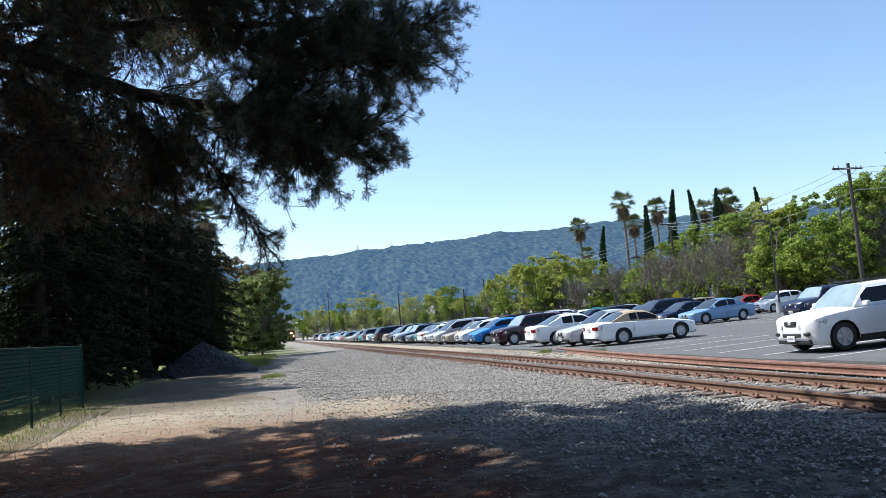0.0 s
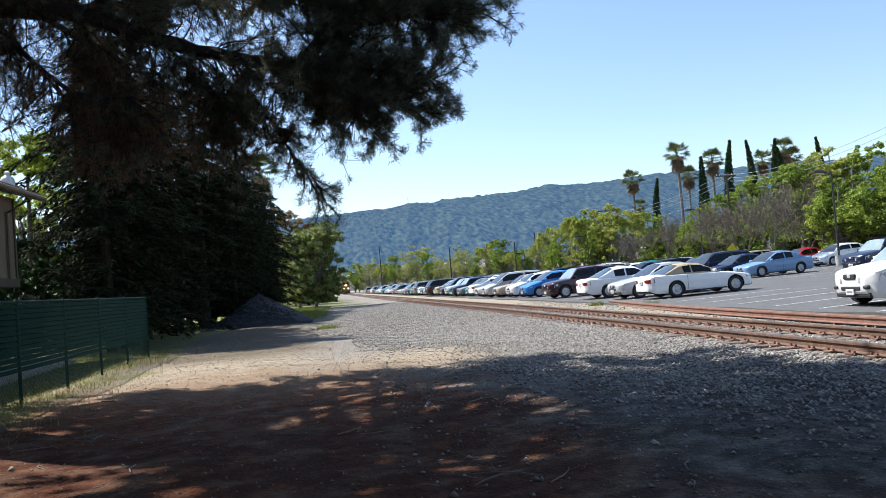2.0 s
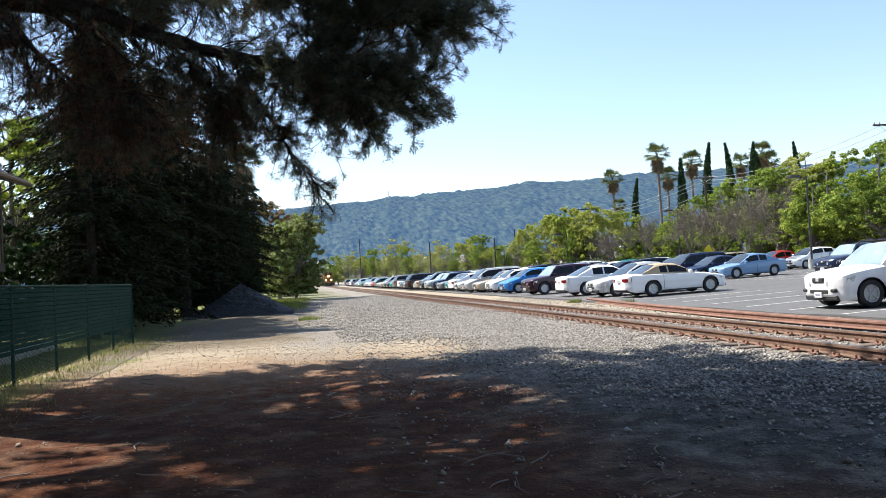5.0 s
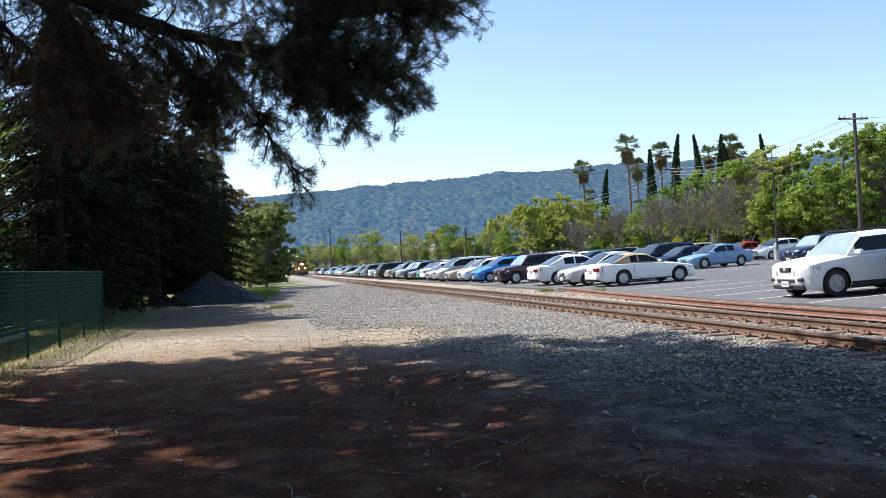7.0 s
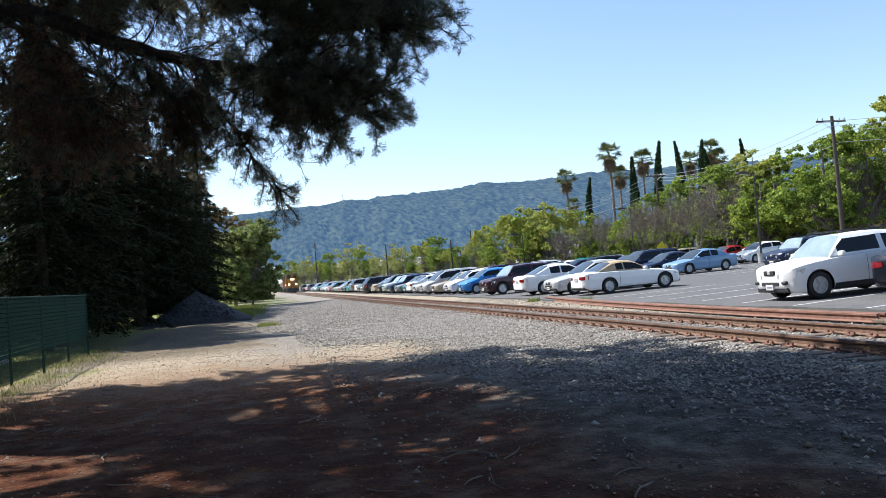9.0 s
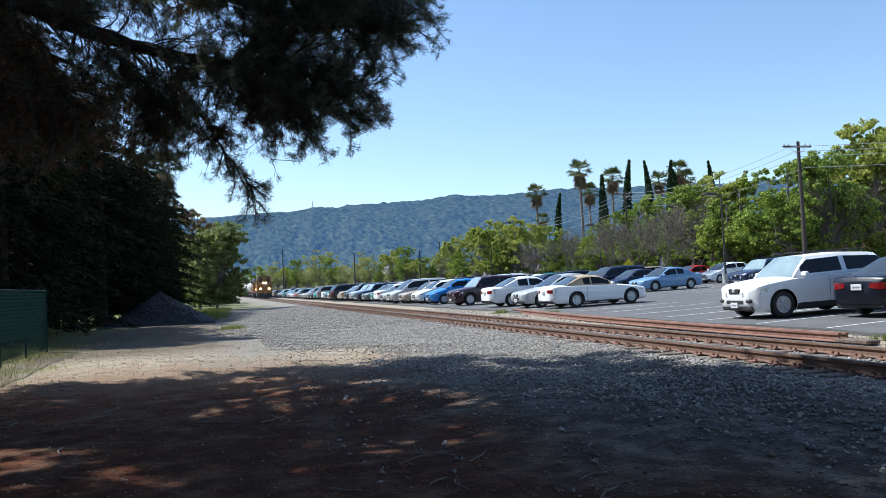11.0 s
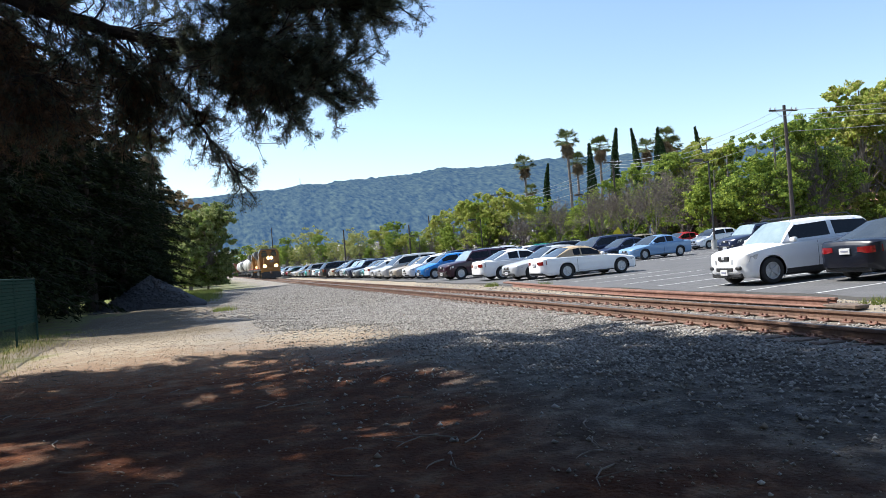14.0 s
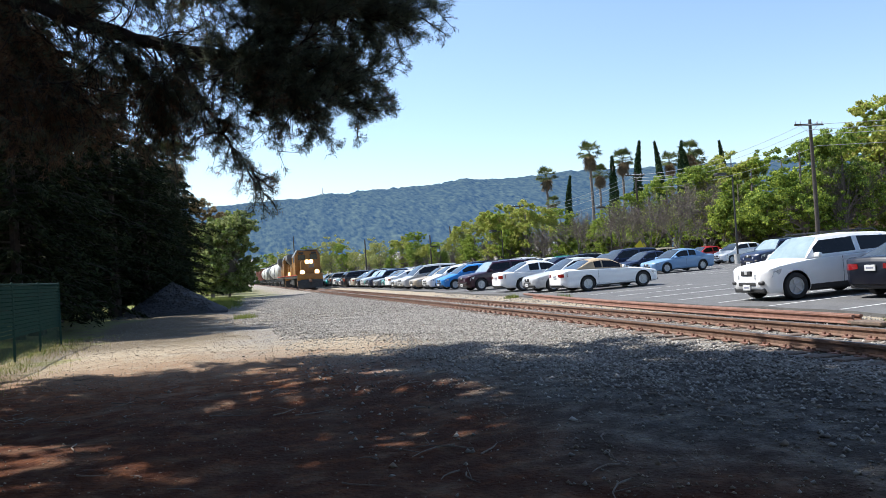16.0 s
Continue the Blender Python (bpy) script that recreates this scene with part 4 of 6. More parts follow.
def build_trees():
    rng = np.random.default_rng(5)
    con = {i: conifer(100 + i, h, w) for i, (h, w) in enumerate(((15, 3.4), (13, 3.0)))}
    spread(con, [(0, -7.4, 34, 1.0), (1, -9.0, 40, 1.15), (0, -8.6, 43, 1.0), (1, -8.2, 50, 1.1), (0, -7.2, 57, 1.0), (0, -10.5, 46, 1.1), (1, -11.5, 53, 1.2), (1, -9.5, 62, 1.0), (1, -6.5, 49.0, 0.95), (0, -6.0, 63, 0.95), (1, -5.6, 54, 0.9), (1, -12, 55, 1.2), (0, -7.8, 36.5, 0.85), (1, -7.4, 31.5, 0.86), (0, -5.2, 65, 0.85), (1, -4.0, 69, 0.9), (0, -4.4, 66.0, 0.66), (1, -4.9, 58, 0.88), (0, -7.2, 52.5, 0.95), (1, -5.1, 51.8, 0.8)], rng)
    b = leafy_tree("shrubby_tree", "rounded greyish-green shrubby tree beside the track", "tree", 31, 7, round_spots(np.random.default_rng(2), 7, 3.7, 48, 0.03), leaf_mid, 62000, 0.2, 0.1, second=(leaf_grey, 0.75))
    place(b, -0.55, 80, None, 0, 1.15)
    for x, y, s in ((-6, 96, 1.2), (-3.5, 110, 1.3), (-8, 118, 1.5), (-1.5, 128, 1.1), (-12, 90, 1.4), (-5, 140, 1.6), (-14, 130, 1.8)):
        copy_thing(b, pose(x, y, -0.03, 0, 0, 40 * x)).scale = (s, s, s)
    r = leafy_tree("rusty_tree", "brownish sparse tree beyond the evergreens", "tree", 32, 10.5, round_spots(np.random.default_rng(3), 10.5, 3.8, 9, 0.4), leaf_rust, 14000, 0.19, 0.16)
    place(r, -2.4, 92, None, 0, 1.15)
    p = palm(44, 13.2)
    place(p, -4.9, 78)
    y = leafy_tree("bright_tree", "sunlit bright green tree behind the house", "tree", 33, 13, round_spots(np.random.default_rng(4), 13, 5.5, 10, 0.35), leaf_bright, 8000, 0.26, 0.25)
    place(y, -19, 44)
    copy_thing(y, pose(-24, 38, 0, 0, 0, 70))
    copy_thing(y, pose(-15, 47, 0, 0, 0, 200)).scale = (0.9, 0.9, 0.9)
    copy_thing(y, pose(-18.5, 54, 0, 0, 0, 300))
    # bushes added to stand for the darkness under the evergreens
    u = leafy_tree("understory_bush", "dark bush filling the darkness under the evergreens", "bush", 35, 3.6, round_spots(np.random.default_rng(14), 3.6, 2.4, 12, 0.1), leaf_dark, 5000, 0.2, 0.08)
    place(u, -10.5, 31)
    for x, y, s in ((-12.5, 33, 1.3), (-9.5, 35.5, 0.9), (-13, 38, 1.3), (-11, 43, 1.1), (-9, 47, 1.0), (-13.5, 48, 1.4), (-9.5, 52, 1.0), (-8.0, 57, 1.0), (-16, 34, 1.5), (-17, 42, 1.6), (-8.5, 66, 1.2), (-12, 60, 1.4), (-20, 36, 1.6)):
        copy_thing(u, pose(x, y, -0.03, 0, 0, 77 * x)).scale = (s, s, s)
    # more unseen trees behind the path's near end, added to block sky light
    for k, (x, y) in enumerate(((-9, -1.5), (-11, 2.5), (-13, -9), (-8, -13), (-2, -15), (4, -14), (-17, -2), (-18, 8), (9, -17), (-4, -20), (2, -21))):
        m = copy_thing(con[k % 2], pose(x, y, -0.03, 0, 0, 50 * k))
        m.scale = (1.25, 1.25, 1.1)
    # trees behind the car park
    kinds = {
        "b": leafy_tree("leafy_tree", "fresh bright green tree behind the car park", "tree", 51, 8.5, round_spots(np.random.default_rng(7), 8.5, 4.0, 26, 0.1), leaf_bright, 26000, 0.17, 0.18, second=(leaf_mid, 0.35)),
        "m": leafy_tree("leafy_tree", "green tree behind the car park", "tree", 52, 9.5, round_spots(np.random.default_rng(8), 9.5, 4.3, 24, 0.08), leaf_mid, 28000, 0.17, 0.2, second=(leaf_bright, 0.4)),
        "y": leafy_tree("leafy_tree", "yellow-green airy tree behind the car park", "tree", 53, 8.5, round_spots(np.random.default_rng(9), 8.5, 3.6, 20, 0.08), leaf_yellow, 20000, 0.16, 0.16, second=(leaf_bright, 0.45)),
        "d": leafy_tree("hedge_bush", "low bright green hedge bush", "bush", 54, 2.6, round_spots(np.random.default_rng(10), 2.6, 2.2, 8, 0.2), leaf_bright, 3000, 0.16, 0.07, second=(leaf_mid, 0.5)),
        "a": leafy_tree("leafy_tree", "pale airy tree far along the car park", "tree", 55, 8.5, round_spots(np.random.default_rng(19), 8.5, 4.6, 22, 0.04), leaf_grey, 12000, 0.17, 0.07, second=(leaf_yellow, 0.4)),
        "t0": bare_tree(61, 6.6), "t1": bare_tree(62, 7.4),
    }
    spots = []
    X = 47.0
    for a, el, k, d in ((47.5, 8.5, "b", 62), (45.3, 9.2, "y", 60), (43.4, 9.0, "y", 60), (44.2, 8.2, "m", 68), (42.0, 7.5, "m", 66), (40.8, 7.3, "m", 70), (39.6, 7.2, "m", 74), (38.3, 7.1, "m", 70), (38.9, 5.6, "b", 60), (37.2, 6.9, "b", 66), (36.3, 6.0, "b", 58), (35.4, 7.0, "b", 64), (34.5, 5.4, "b", 57), (34.2, 6.7, "y", 66), (33.0, 5.6, "y", 68), (32.6, 6.2, "m", 80),
                        (31.3, 5.5, "b", 84), (30.0, 5.3, "m", 92), (28.8, 5.2, "b", 94), (27.6, 4.6, "m", 98), (26.3, 4.3, "b", 100), (25.1, 4.2, "b", 104), (23.9, 4.1, "b", 106), (22.7, 3.8, "m", 108),
                        (21.4, 4.0, "y", 104), (20.3, 4.75, "y", 98), (19.3, 4.4, "b", 100), (18.5, 4.5, "y", 102), (17.6, 3.9, "y", 106), (16.7, 3.7, "b", 112), (15.9, 3.4, "y", 118), (15.1, 2.9, "y", 126), (14.2, 2.3, "m", 140), (13.3, 2.2, "b", 150), (12.5, 2.3, "y", 160), (11.6, 2.2, "y", 170), (10.8, 1.9, "b", 182), (10.0, 2.3, "y", 190), (9.2, 2.2, "b", 200), (8.3, 2.1, "m", 215), (7.4, 2.5, "b", 222), (6.6, 2.3, "m", 236), (5.8, 2.2, "b", 250), (5.0, 2.0, "m", 262), (4.2, 1.8, "m", 290), (3.2, 1.9, "m", 320), (2.2, 1.6, "m", 340)):
        if a < 15.5:
            k = ("a", "y", "a", "m")[int(a * 7) % 4]
            el *= (1.0, 0.8, 1.12, 0.7, 0.95)[int(a * 11) % 5]
        el += 0.35 if a < 15 else 0.1
        d += 17 if a > 32.5 and d < 69 else 0
        x, y = d * math.sin(radians(a)), d * math.cos(radians(a))
        spots.append((k, x, y, (1.6 + d * math.tan(radians(el)) - 0.6) / {"b": 8.6, "m": 9.6, "y": 8.6, "a": 8.6}[k]))
    for j in range(22):
        a = 2.5 + 0.62 * j
        d = min(330, 1900 / a * 1.25)
        spots.append(("a" if j % 3 else "m", d * math.sin(radians(a)), d * math.cos(radians(a)), (d * 0.026 + 1.0) / 8.6 * rng.uniform(0.7, 1.15)))
    for a, d, s in ((32.2, 80, 1.3), (30.4, 66, 1.05), (28.6, 70, 1.0), (26.8, 76, 1.0), (23.9, 83, 0.9), (40.4, 70, 1.25), (39.4, 73, 1.1), (21.4, 92, 0.85), (33.4, 77, 1.05)):
        spots.append(("t%d" % (d % 2), d * math.sin(radians(a)), d * math.cos(radians(a)), s))
    for k in range(26):
        a = 20 + k * 1.0
        d = 98 - k * 1.0
        spots.append(("d", d * math.sin(radians(a)), d * math.cos(radians(a)), rng.uniform(0.65, 1.0)))
    spread(kinds, spots, rng)
    pk = {"p": palm(71, 16.3), "c": cypress(72, 16.5)}
    sp = []
    for a, e, k, d in ((21.95, 6.25, "p", 128), (25.0, 7.75, "p", 122), (25.6, 6.4, "p", 126), (27.2, 7.3, "p", 128), (30.3, 6.6, "p", 132), (31.6, 7.1, "p", 128), (32.0, 6.9, "p", 133), (22.3, 4.6, "p", 120),
                       (23.36, 5.87, "c", 124), (26.5, 7.47, "c", 120), (28.13, 7.72, "c", 122), (29.64, 7.28, "c", 125), (30.97, 7.25, "c", 122), (31.5, 7.3, "c", 126), (33.75, 7.05, "c", 120)):
        h = 1.6 + d * math.tan(radians(e))
        sp.append((k, d * math.sin(radians(a)), d * math.cos(radians(a)), (h - 0.8) / (17.0 if k == "p" else 16.5)))
    spread(pk, sp, rng)


def grass_patch(name, label, rng, n, xr, yr, h, m, fall=None):
    x, y = rng.uniform(*xr, n), rng.uniform(*yr, n)
    if fall is not None:
        k = rng.random(n) < fall(x, y)
        x, y = x[k], y[k]
    n = len(x)
    b = np.stack([x, y, gz(x, y) - 0.01], -1)
    d = unit(np.stack([rng.normal(0, 0.4, n), rng.normal(0, 0.4, n), np.ones(n)], -1))
    s = unit(np.cross(d, rng.normal(size=(n, 3)))) * h * 0.05
    L = h * rng.uniform(0.4, 1.2, n)[:, None]
    v = np.stack([b - s, b + s, b + d * L], 1).reshape(-1, 3)
    ob = quick(name, v, np.arange(len(v)).reshape(-1, 3), m)
    tagged(ob, label, "grass", kind="stuff")


def build_litter():
    rng = np.random.default_rng(23)
    buf = Buf()
    for _ in range(90):
        x, y = rng.uniform(-4.2, 4.5), rng.uniform(3.5, 16)
        a, L = rng.uniform(0, 6.28), rng.uniform(0.12, 0.6)
        p = [(x + L * t * math.cos(a + 0.5 * t), y + L * t * math.sin(a + 0.5 * t), float(gz(x, y)) + 0.012 + 0.05 * t * (1 - t) * rng.random()) for t in (0, 0.35, 0.7, 1)]
        buf.tube(p, [0.008, 0.007, 0.005, 0.003], 5)
        if L > 0.35:
            q = Vector(p[2])
            buf.tube([q, q + Vector((rng.normal(0, 0.1), rng.normal(0, 0.1), 0.06))], [0.005, 0.002], 4)
    tagged(part("fallen_twig_litter", buf, bark_grey), "dry fallen twigs scattered on pine litter", "twigs", kind="stuff")


def build_grass():
    rng = np.random.default_rng(17)
    grass_patch("fence_grass", "straw and green grass along the fence", rng, 5000, (-9, -4.3), (10, 30), 0.18, grass_m, lambda x, y: np.clip((-4.2 - x) * 0.9, 0, 1))
    grass_patch("dry_grass", "dry straw-coloured grass by the fence", rng, 8000, (-6.5, -3.4), (11, 30), 0.12, straw_m, lambda x, y: np.clip((-3.4 - x) * 0.7, 0, 1) * 0.8)
    grass_patch("verge_grass", "bright green weeds beside the path", rng, 9000, (-4.2, 0.8), (50, 82), 0.38, grass_m, lambda x, y: np.clip((0.6 + 0.02 * (y - 60) - x) * 0.6, 0, 1))
    grass_patch("weed_clump", "small clump of green weeds in the gravel", rng, 900, (-0.35, 0.85), (36.0, 37.6), 0.26, grass_m, lambda x, y: np.exp(-((x - 0.3) / 0.4) ** 2 - ((y - 36.8) / 0.5) ** 2))
    for x, y, h in ((11.5, 12.2, 0.17), (12.1, 29.0, 0.25), (11.5, 33.5, 0.25), (11.9, 22.5, 0.12)):
        grass_patch("weed_clump", "small clump of weeds at the car park edge", rng, 160, (x - 0.25, x + 0.25), (y - 0.25, y + 0.25), h, grass_m)


# ---- fence, house, gravel heap ----
def build_fence():
    fx, h = -5.25, 1.85
    fence = thing("chain_link_fence", "green chain-link fence with slatted privacy screen", "fence")
    ys = [8.2, 10.9, 13.6, 16.3, 19.0, 21.7, 24.4, 27.1]
    posts = [(fx, y) for y in ys] + [(fx - 2.6, 27.1), (fx - 5.2, 27.1)]
    for x, y in posts:
        b = Buf().tube([(x, y, -0.1), (x, y, h + 0.02)], 0.032, 10)
        b.tube([(x, y, h + 0.02), (x, y, h + 0.06)], [0.04, 0.012], 10)
        part("post", b, green_steel, fence)
    part("top_rail", Buf().tube([(fx, ys[0], h), (fx, ys[-1], h)], 0.024, 8), green_steel, fence)
    part("top_rail", Buf().tube([(fx, 27.1, h), (fx - 5.2, 27.1, h)], 0.024, 8), green_steel, fence)
    for (x0, y0), (x1, y1) in zip(posts[:-1], posts[1:]):
        d = Vector((x1 - x0, y1 - y0, 0))
        L = d.length
        d.normalize()
        n = Vector((d.y, -d.x, 0))
        screen, wire = Buf(), Buf()
        o = Vector((x0, y0, 0))
        for k in range(13):
            z = 0.58 + k * 0.096
            a, b = o + d * 0.05, o + d * (L - 0.05)
            screen.add([a + Vector((0, 0, z)) + n * 0.022, b + Vector((0, 0, z)) + n * 0.022, b + Vector((0, 0, z + 0.072)) - n * 0.022, a + Vector((0, 0, z + 0.072)) - n * 0.022,
                        a + Vector((0, 0, z)) + n * 0.028, b + Vector((0, 0, z)) + n * 0.028, b + Vector((0, 0, z + 0.072)) - n * 0.016, a + Vector((0, 0, z + 0.072)) - n * 0.016], [(0, 1, 2, 3), (7, 6, 5, 4), (0, 4, 5, 1), (3, 2, 6, 7)])
        m = int(L / 0.075)
        for k in range(-int(h / 0.075), m):
            for s in (1, -1):
                u0, u1 = k * 0.075, k * 0.075 + h - 0.04
                z0, z1 = 0.04, h
                if u0 < 0:
                    z0, u0 = z0 - u0, 0
                if u1 > L:
                    z1, u1 = z1 - (u1 - L), L
                if z1 <= z0:
                    continue
                if s < 0:
                    u0, u1 = L - u0, L - u1
                wire.tube([o + d * u0 + Vector((0, 0, z0)) + n * 0.025, o + d * u1 + Vector((0, 0, z1)) + n * 0.025], 0.0028, 3, caps=False)
        part("slat_screen", screen, green_slat, fence, "horizontal green slats", smooth=0)
        part("wire_mesh", wire, green_steel, fence, "green wire mesh", smooth=0)
    wall = tagged(part("kerb_wall", Buf().box((0.22, 22, 0.34), (-7.4, 15.5, 0.13), 0.02), concrete), "low pale concrete kerb behind the fence", "kerb")
    walkway = tagged(part("walkway", Buf().box((1.3, 24, 0.08), (-8.3, 15.0, 0.035), 0.01), concrete), "pale concrete walkway beside the house", "walkway", kind="structure")


def build_house():
    x0, x1, y0, y1, eave = -22.0, -9.6, 4.0, 29.0, 5.5
    house = thing("house", "two-storey tan stucco house with brown shingle roof", "house")
    w = Buf().box((x1 - x0, y1 - y0, 2.7), ((x0 + x1) / 2, (y0 + y1) / 2, 4.1), 0.02)
    part("upper_wall", w, stucco, house)
    part("lower_wall", Buf().box((x1 - x0 - 1.5, y1 - y0 - 1.0, 2.7), ((x0 + x1) / 2 - 0.7, (y0 + y1) / 2, 1.35), 0.02), stucco, house)
    part("floor_band", Buf().box((x1 - x0 + 0.12, y1 - y0 + 0.12, 0.28), ((x0 + x1) / 2, (y0 + y1) / 2, 2.66), 0.02), trim_brown, house, "dark brown band board")
    roof, xm, o = Buf(), (x0 + x1) / 2, 0.7
    zr = eave + (x1 - xm + o) * 0.32
    outline = [(x0 - o, eave - 0.12), (x0 - o, eave + 0.06), (xm, zr + 0.12), (x1 + o, eave + 0.06), (x1 + o, eave - 0.12), (xm, zr - 0.08)]
    roof.extrude(outline, y0 - o, y1 + o)
    rf = part("roof", roof, shingle_m, house, smooth=0)
    rng = np.random.default_rng(8)
    rows = Buf()
    for k in range(18):
        t = k / 18
        xx, zz = x1 + o - t * (x1 + o - xm), eave + 0.07 + t * (zr + 0.06 - eave)
        y = y0 - o
        while y < y1 + o - 0.3:
            wd = rng.uniform(0.5, 0.95)
            rows.box((0.46, wd - 0.02, 0.035), (xx - 0.2, y + wd / 2, zz + 0.075 + rng.uniform(0, 0.01)), 0, Matrix.Rotation(math.atan(0.33), 4, "Y"))
            y += wd
    tagged(part("shingles", rows, shingle_m, rf, smooth=0), kind="stuff")
    for k in range(11):
        part("corner_board" if k in (0, 10) else "batten", Buf().box((0.05, 0.12, 2.6), (x1 + 0.027, y0 + 0.1 + k * (y1 - y0 - 0.2) / 10, 4.12), 0.008), trim_brown, house)
    part("gutter", Buf().box((0.13, y1 - y0 + 1.4, 0.13), (x1 + o + 0.05, (y0 + y1) / 2, eave - 0.04), 0.03), stucco, house, "tan gutter")
    part("downspout", Buf().tube([(x1 + o, y1 - 0.8, eave - 0.05), (x1 + o - 0.1, y1 - 0.8, eave - 0.3), (x1 + 0.08, y1 - 0.8, eave - 0.6), (x1 + 0.08, y1 - 0.8, 2.8)], 0.05, 8), stucco, house, "tan downspout")
    for x, y, r in ((-9.7, 27.2, 0.3), (-9.6, 28.6, 0.22)):
        z = eave + 0.1 + (x1 + o - x) * 0.33
        b = Buf().tube([(x, y, z - 0.15), (x, y, z + 0.16), (x, y, z + 0.26), (x, y, z + 0.34)], [r, r, r * 0.8, r * 0.25], 14)
        v = part("roof_vent", b, galv, house, "pale domed metal roof vent")
        part("vent_cap", Buf().tube([(x, y, z + 0.33), (x, y, z + 0.43), (x, y, z + 0.47)], [0.07, 0.1, 0.03], 10), galv, v)
    for y in (9.0, 15.5, 22.0):
        wn_ = part("window", Buf().box((0.05, 1.5, 1.2), (x1 + 0.02, y, 4.3), 0.01), car_glass, house, "dark window")
        for dy, dz, sy, sz in ((0, 0.63, 1.66, 0.08), (0, -0.63, 1.66, 0.08), (0.79, 0, 0.08, 1.3), (-0.79, 0, 0.08, 1.3)):
            part("window_frame", Buf().box((0.08, sy, sz), (x1 + 0.04, y + dy, 4.3 + dz), 0.01), trim_brown, wn_)


def build_heap():
    rng = np.random.default_rng(9)
    cx, cy, R, h = -3.4, 48.5, 2.9, 1.75
    V, F, rings, seg = [], [], 16, 44
    for i in range(rings + 1):
        u = i / rings
        for k in range(seg):
            a = 2 * math.pi * k / seg
            r = R * u * (1 + 0.12 * noise.noise((math.cos(a) * 1.5, math.sin(a) * 1.5, 4)))
            z = h * (1 - u) ** 1.05 * (1 + 0.1 * noise.noise((math.cos(a), math.sin(a), u * 3))) + rng.normal(0, 0.025) - 0.06 * (u > 0.95)
            V.append((cx + r * math.cos(a), cy + r * math.sin(a) * 1.2, z + float(gz(cx, cy)) * 0 if u < 0.9 else z - 0.05))
    F = [(i * seg + k, i * seg + (k + 1) % seg, (i + 1) * seg + (k + 1) % seg, (i + 1) * seg + k) for i in range(rings) for k in range(seg)]
    heap = tagged(part("mound", Buf().add(V, F), gravel_dark, smooth=0), "cone-shaped heap of dark gravel beside the path", "gravel heap")
    st = stones("loose_gravel", rng, 2600, (cx - R, cx + R), (cy - R * 1.2, cy + R * 1.2), 0.11, heap, lambda x, y: np.maximum(0, h * (1 - np.hypot(x - cx, (y - cy) / 1.2) / R)))
    st["kind"] = "stuff"
    st.data.materials[0] = gravel_dark


# ---- poles, lamps, wires ----
def utility_pole(x, y, h, arms=1):
    z = float(gz(min(x, 59), y))
    pole = thing("utility_pole", "dark wooden utility pole with a crossarm" if arms else "thin dark wooden pole beside the railway", "utility pole", group="utility poles")
    pole.location = (x, y, z)
    part("pole", Buf().tube([(0, 0, -0.2), (0.02, 0, h * 0.5), (0, 0, h)], [0.17, 0.14, 0.11], 10), pole_wood, pole)
    for k in range(arms):
        zz = h - 0.35 - k * 1.1
        arm = part("crossarm", Buf().box((2.4, 0.11, 0.13), (0, 0.12, zz), 0.01), pole_wood, pole)
        for dx in (-1.1, -0.7, 0.7, 1.1):
            part("insulator", Buf().tube([(dx, 0.12, zz + 0.06), (dx, 0.12, zz + 0.14), (dx, 0.12, zz + 0.24)], [0.03, 0.06, 0.03], 8), galv, arm)
        for s in (-1, 1):
            part("brace", Buf().tube([(0, 0.08, zz - 0.6), (s * 0.75, 0.1, zz - 0.05)], 0.02, 5), galv, pole)
    return pole


def wire(a, b, sag, r=0.02):
    a, b = Vector(a), Vector(b)
    pts = [a.lerp(b, t) - Vector((0, 0, sag * 4 * t * (1 - t))) for t in np.linspace(0, 1, 14)]
    tagged(part("overhead_wire", Buf().tube(pts, r, 4), wire_m), "thin overhead power line", "wire", group="overhead wires")


def lot_lamp(x, y, h, turn):
    lamp = thing("parking_lamp", "tall dark parking lot lamp with box heads", "street lamp", pose(x, y, lot_z(x), 0, 0, turn), "parking lamps")
    part("base", Buf().tube([(0, 0, -0.1), (0, 0, 0.7)], 0.26, 14), concrete, lamp, "round concrete footing")
    part("pole", Buf().tube([(0, 0, 0.6), (0, 0, h)], [0.075, 0.055], 10), lamp_dark, lamp)
    part("arm", Buf().tube([(0, 0, h - 0.15), (0.5, 0, h - 0.02), (0.9, 0, h)], 0.03, 8), lamp_dark, lamp)
    hd = part("lamp_head", Buf().box((0.85, 0.45, 0.2), (1.15, 0, h + 0.02), 0.04), lamp_dark, lamp)
    part("lens", Buf().box((0.6, 0.36, 0.02), (1.15, 0, h - 0.09), 0.004), lamp_clear, hd)


def at(az, d):
    return d * math.sin(radians(az)), d * math.cos(radians(az))


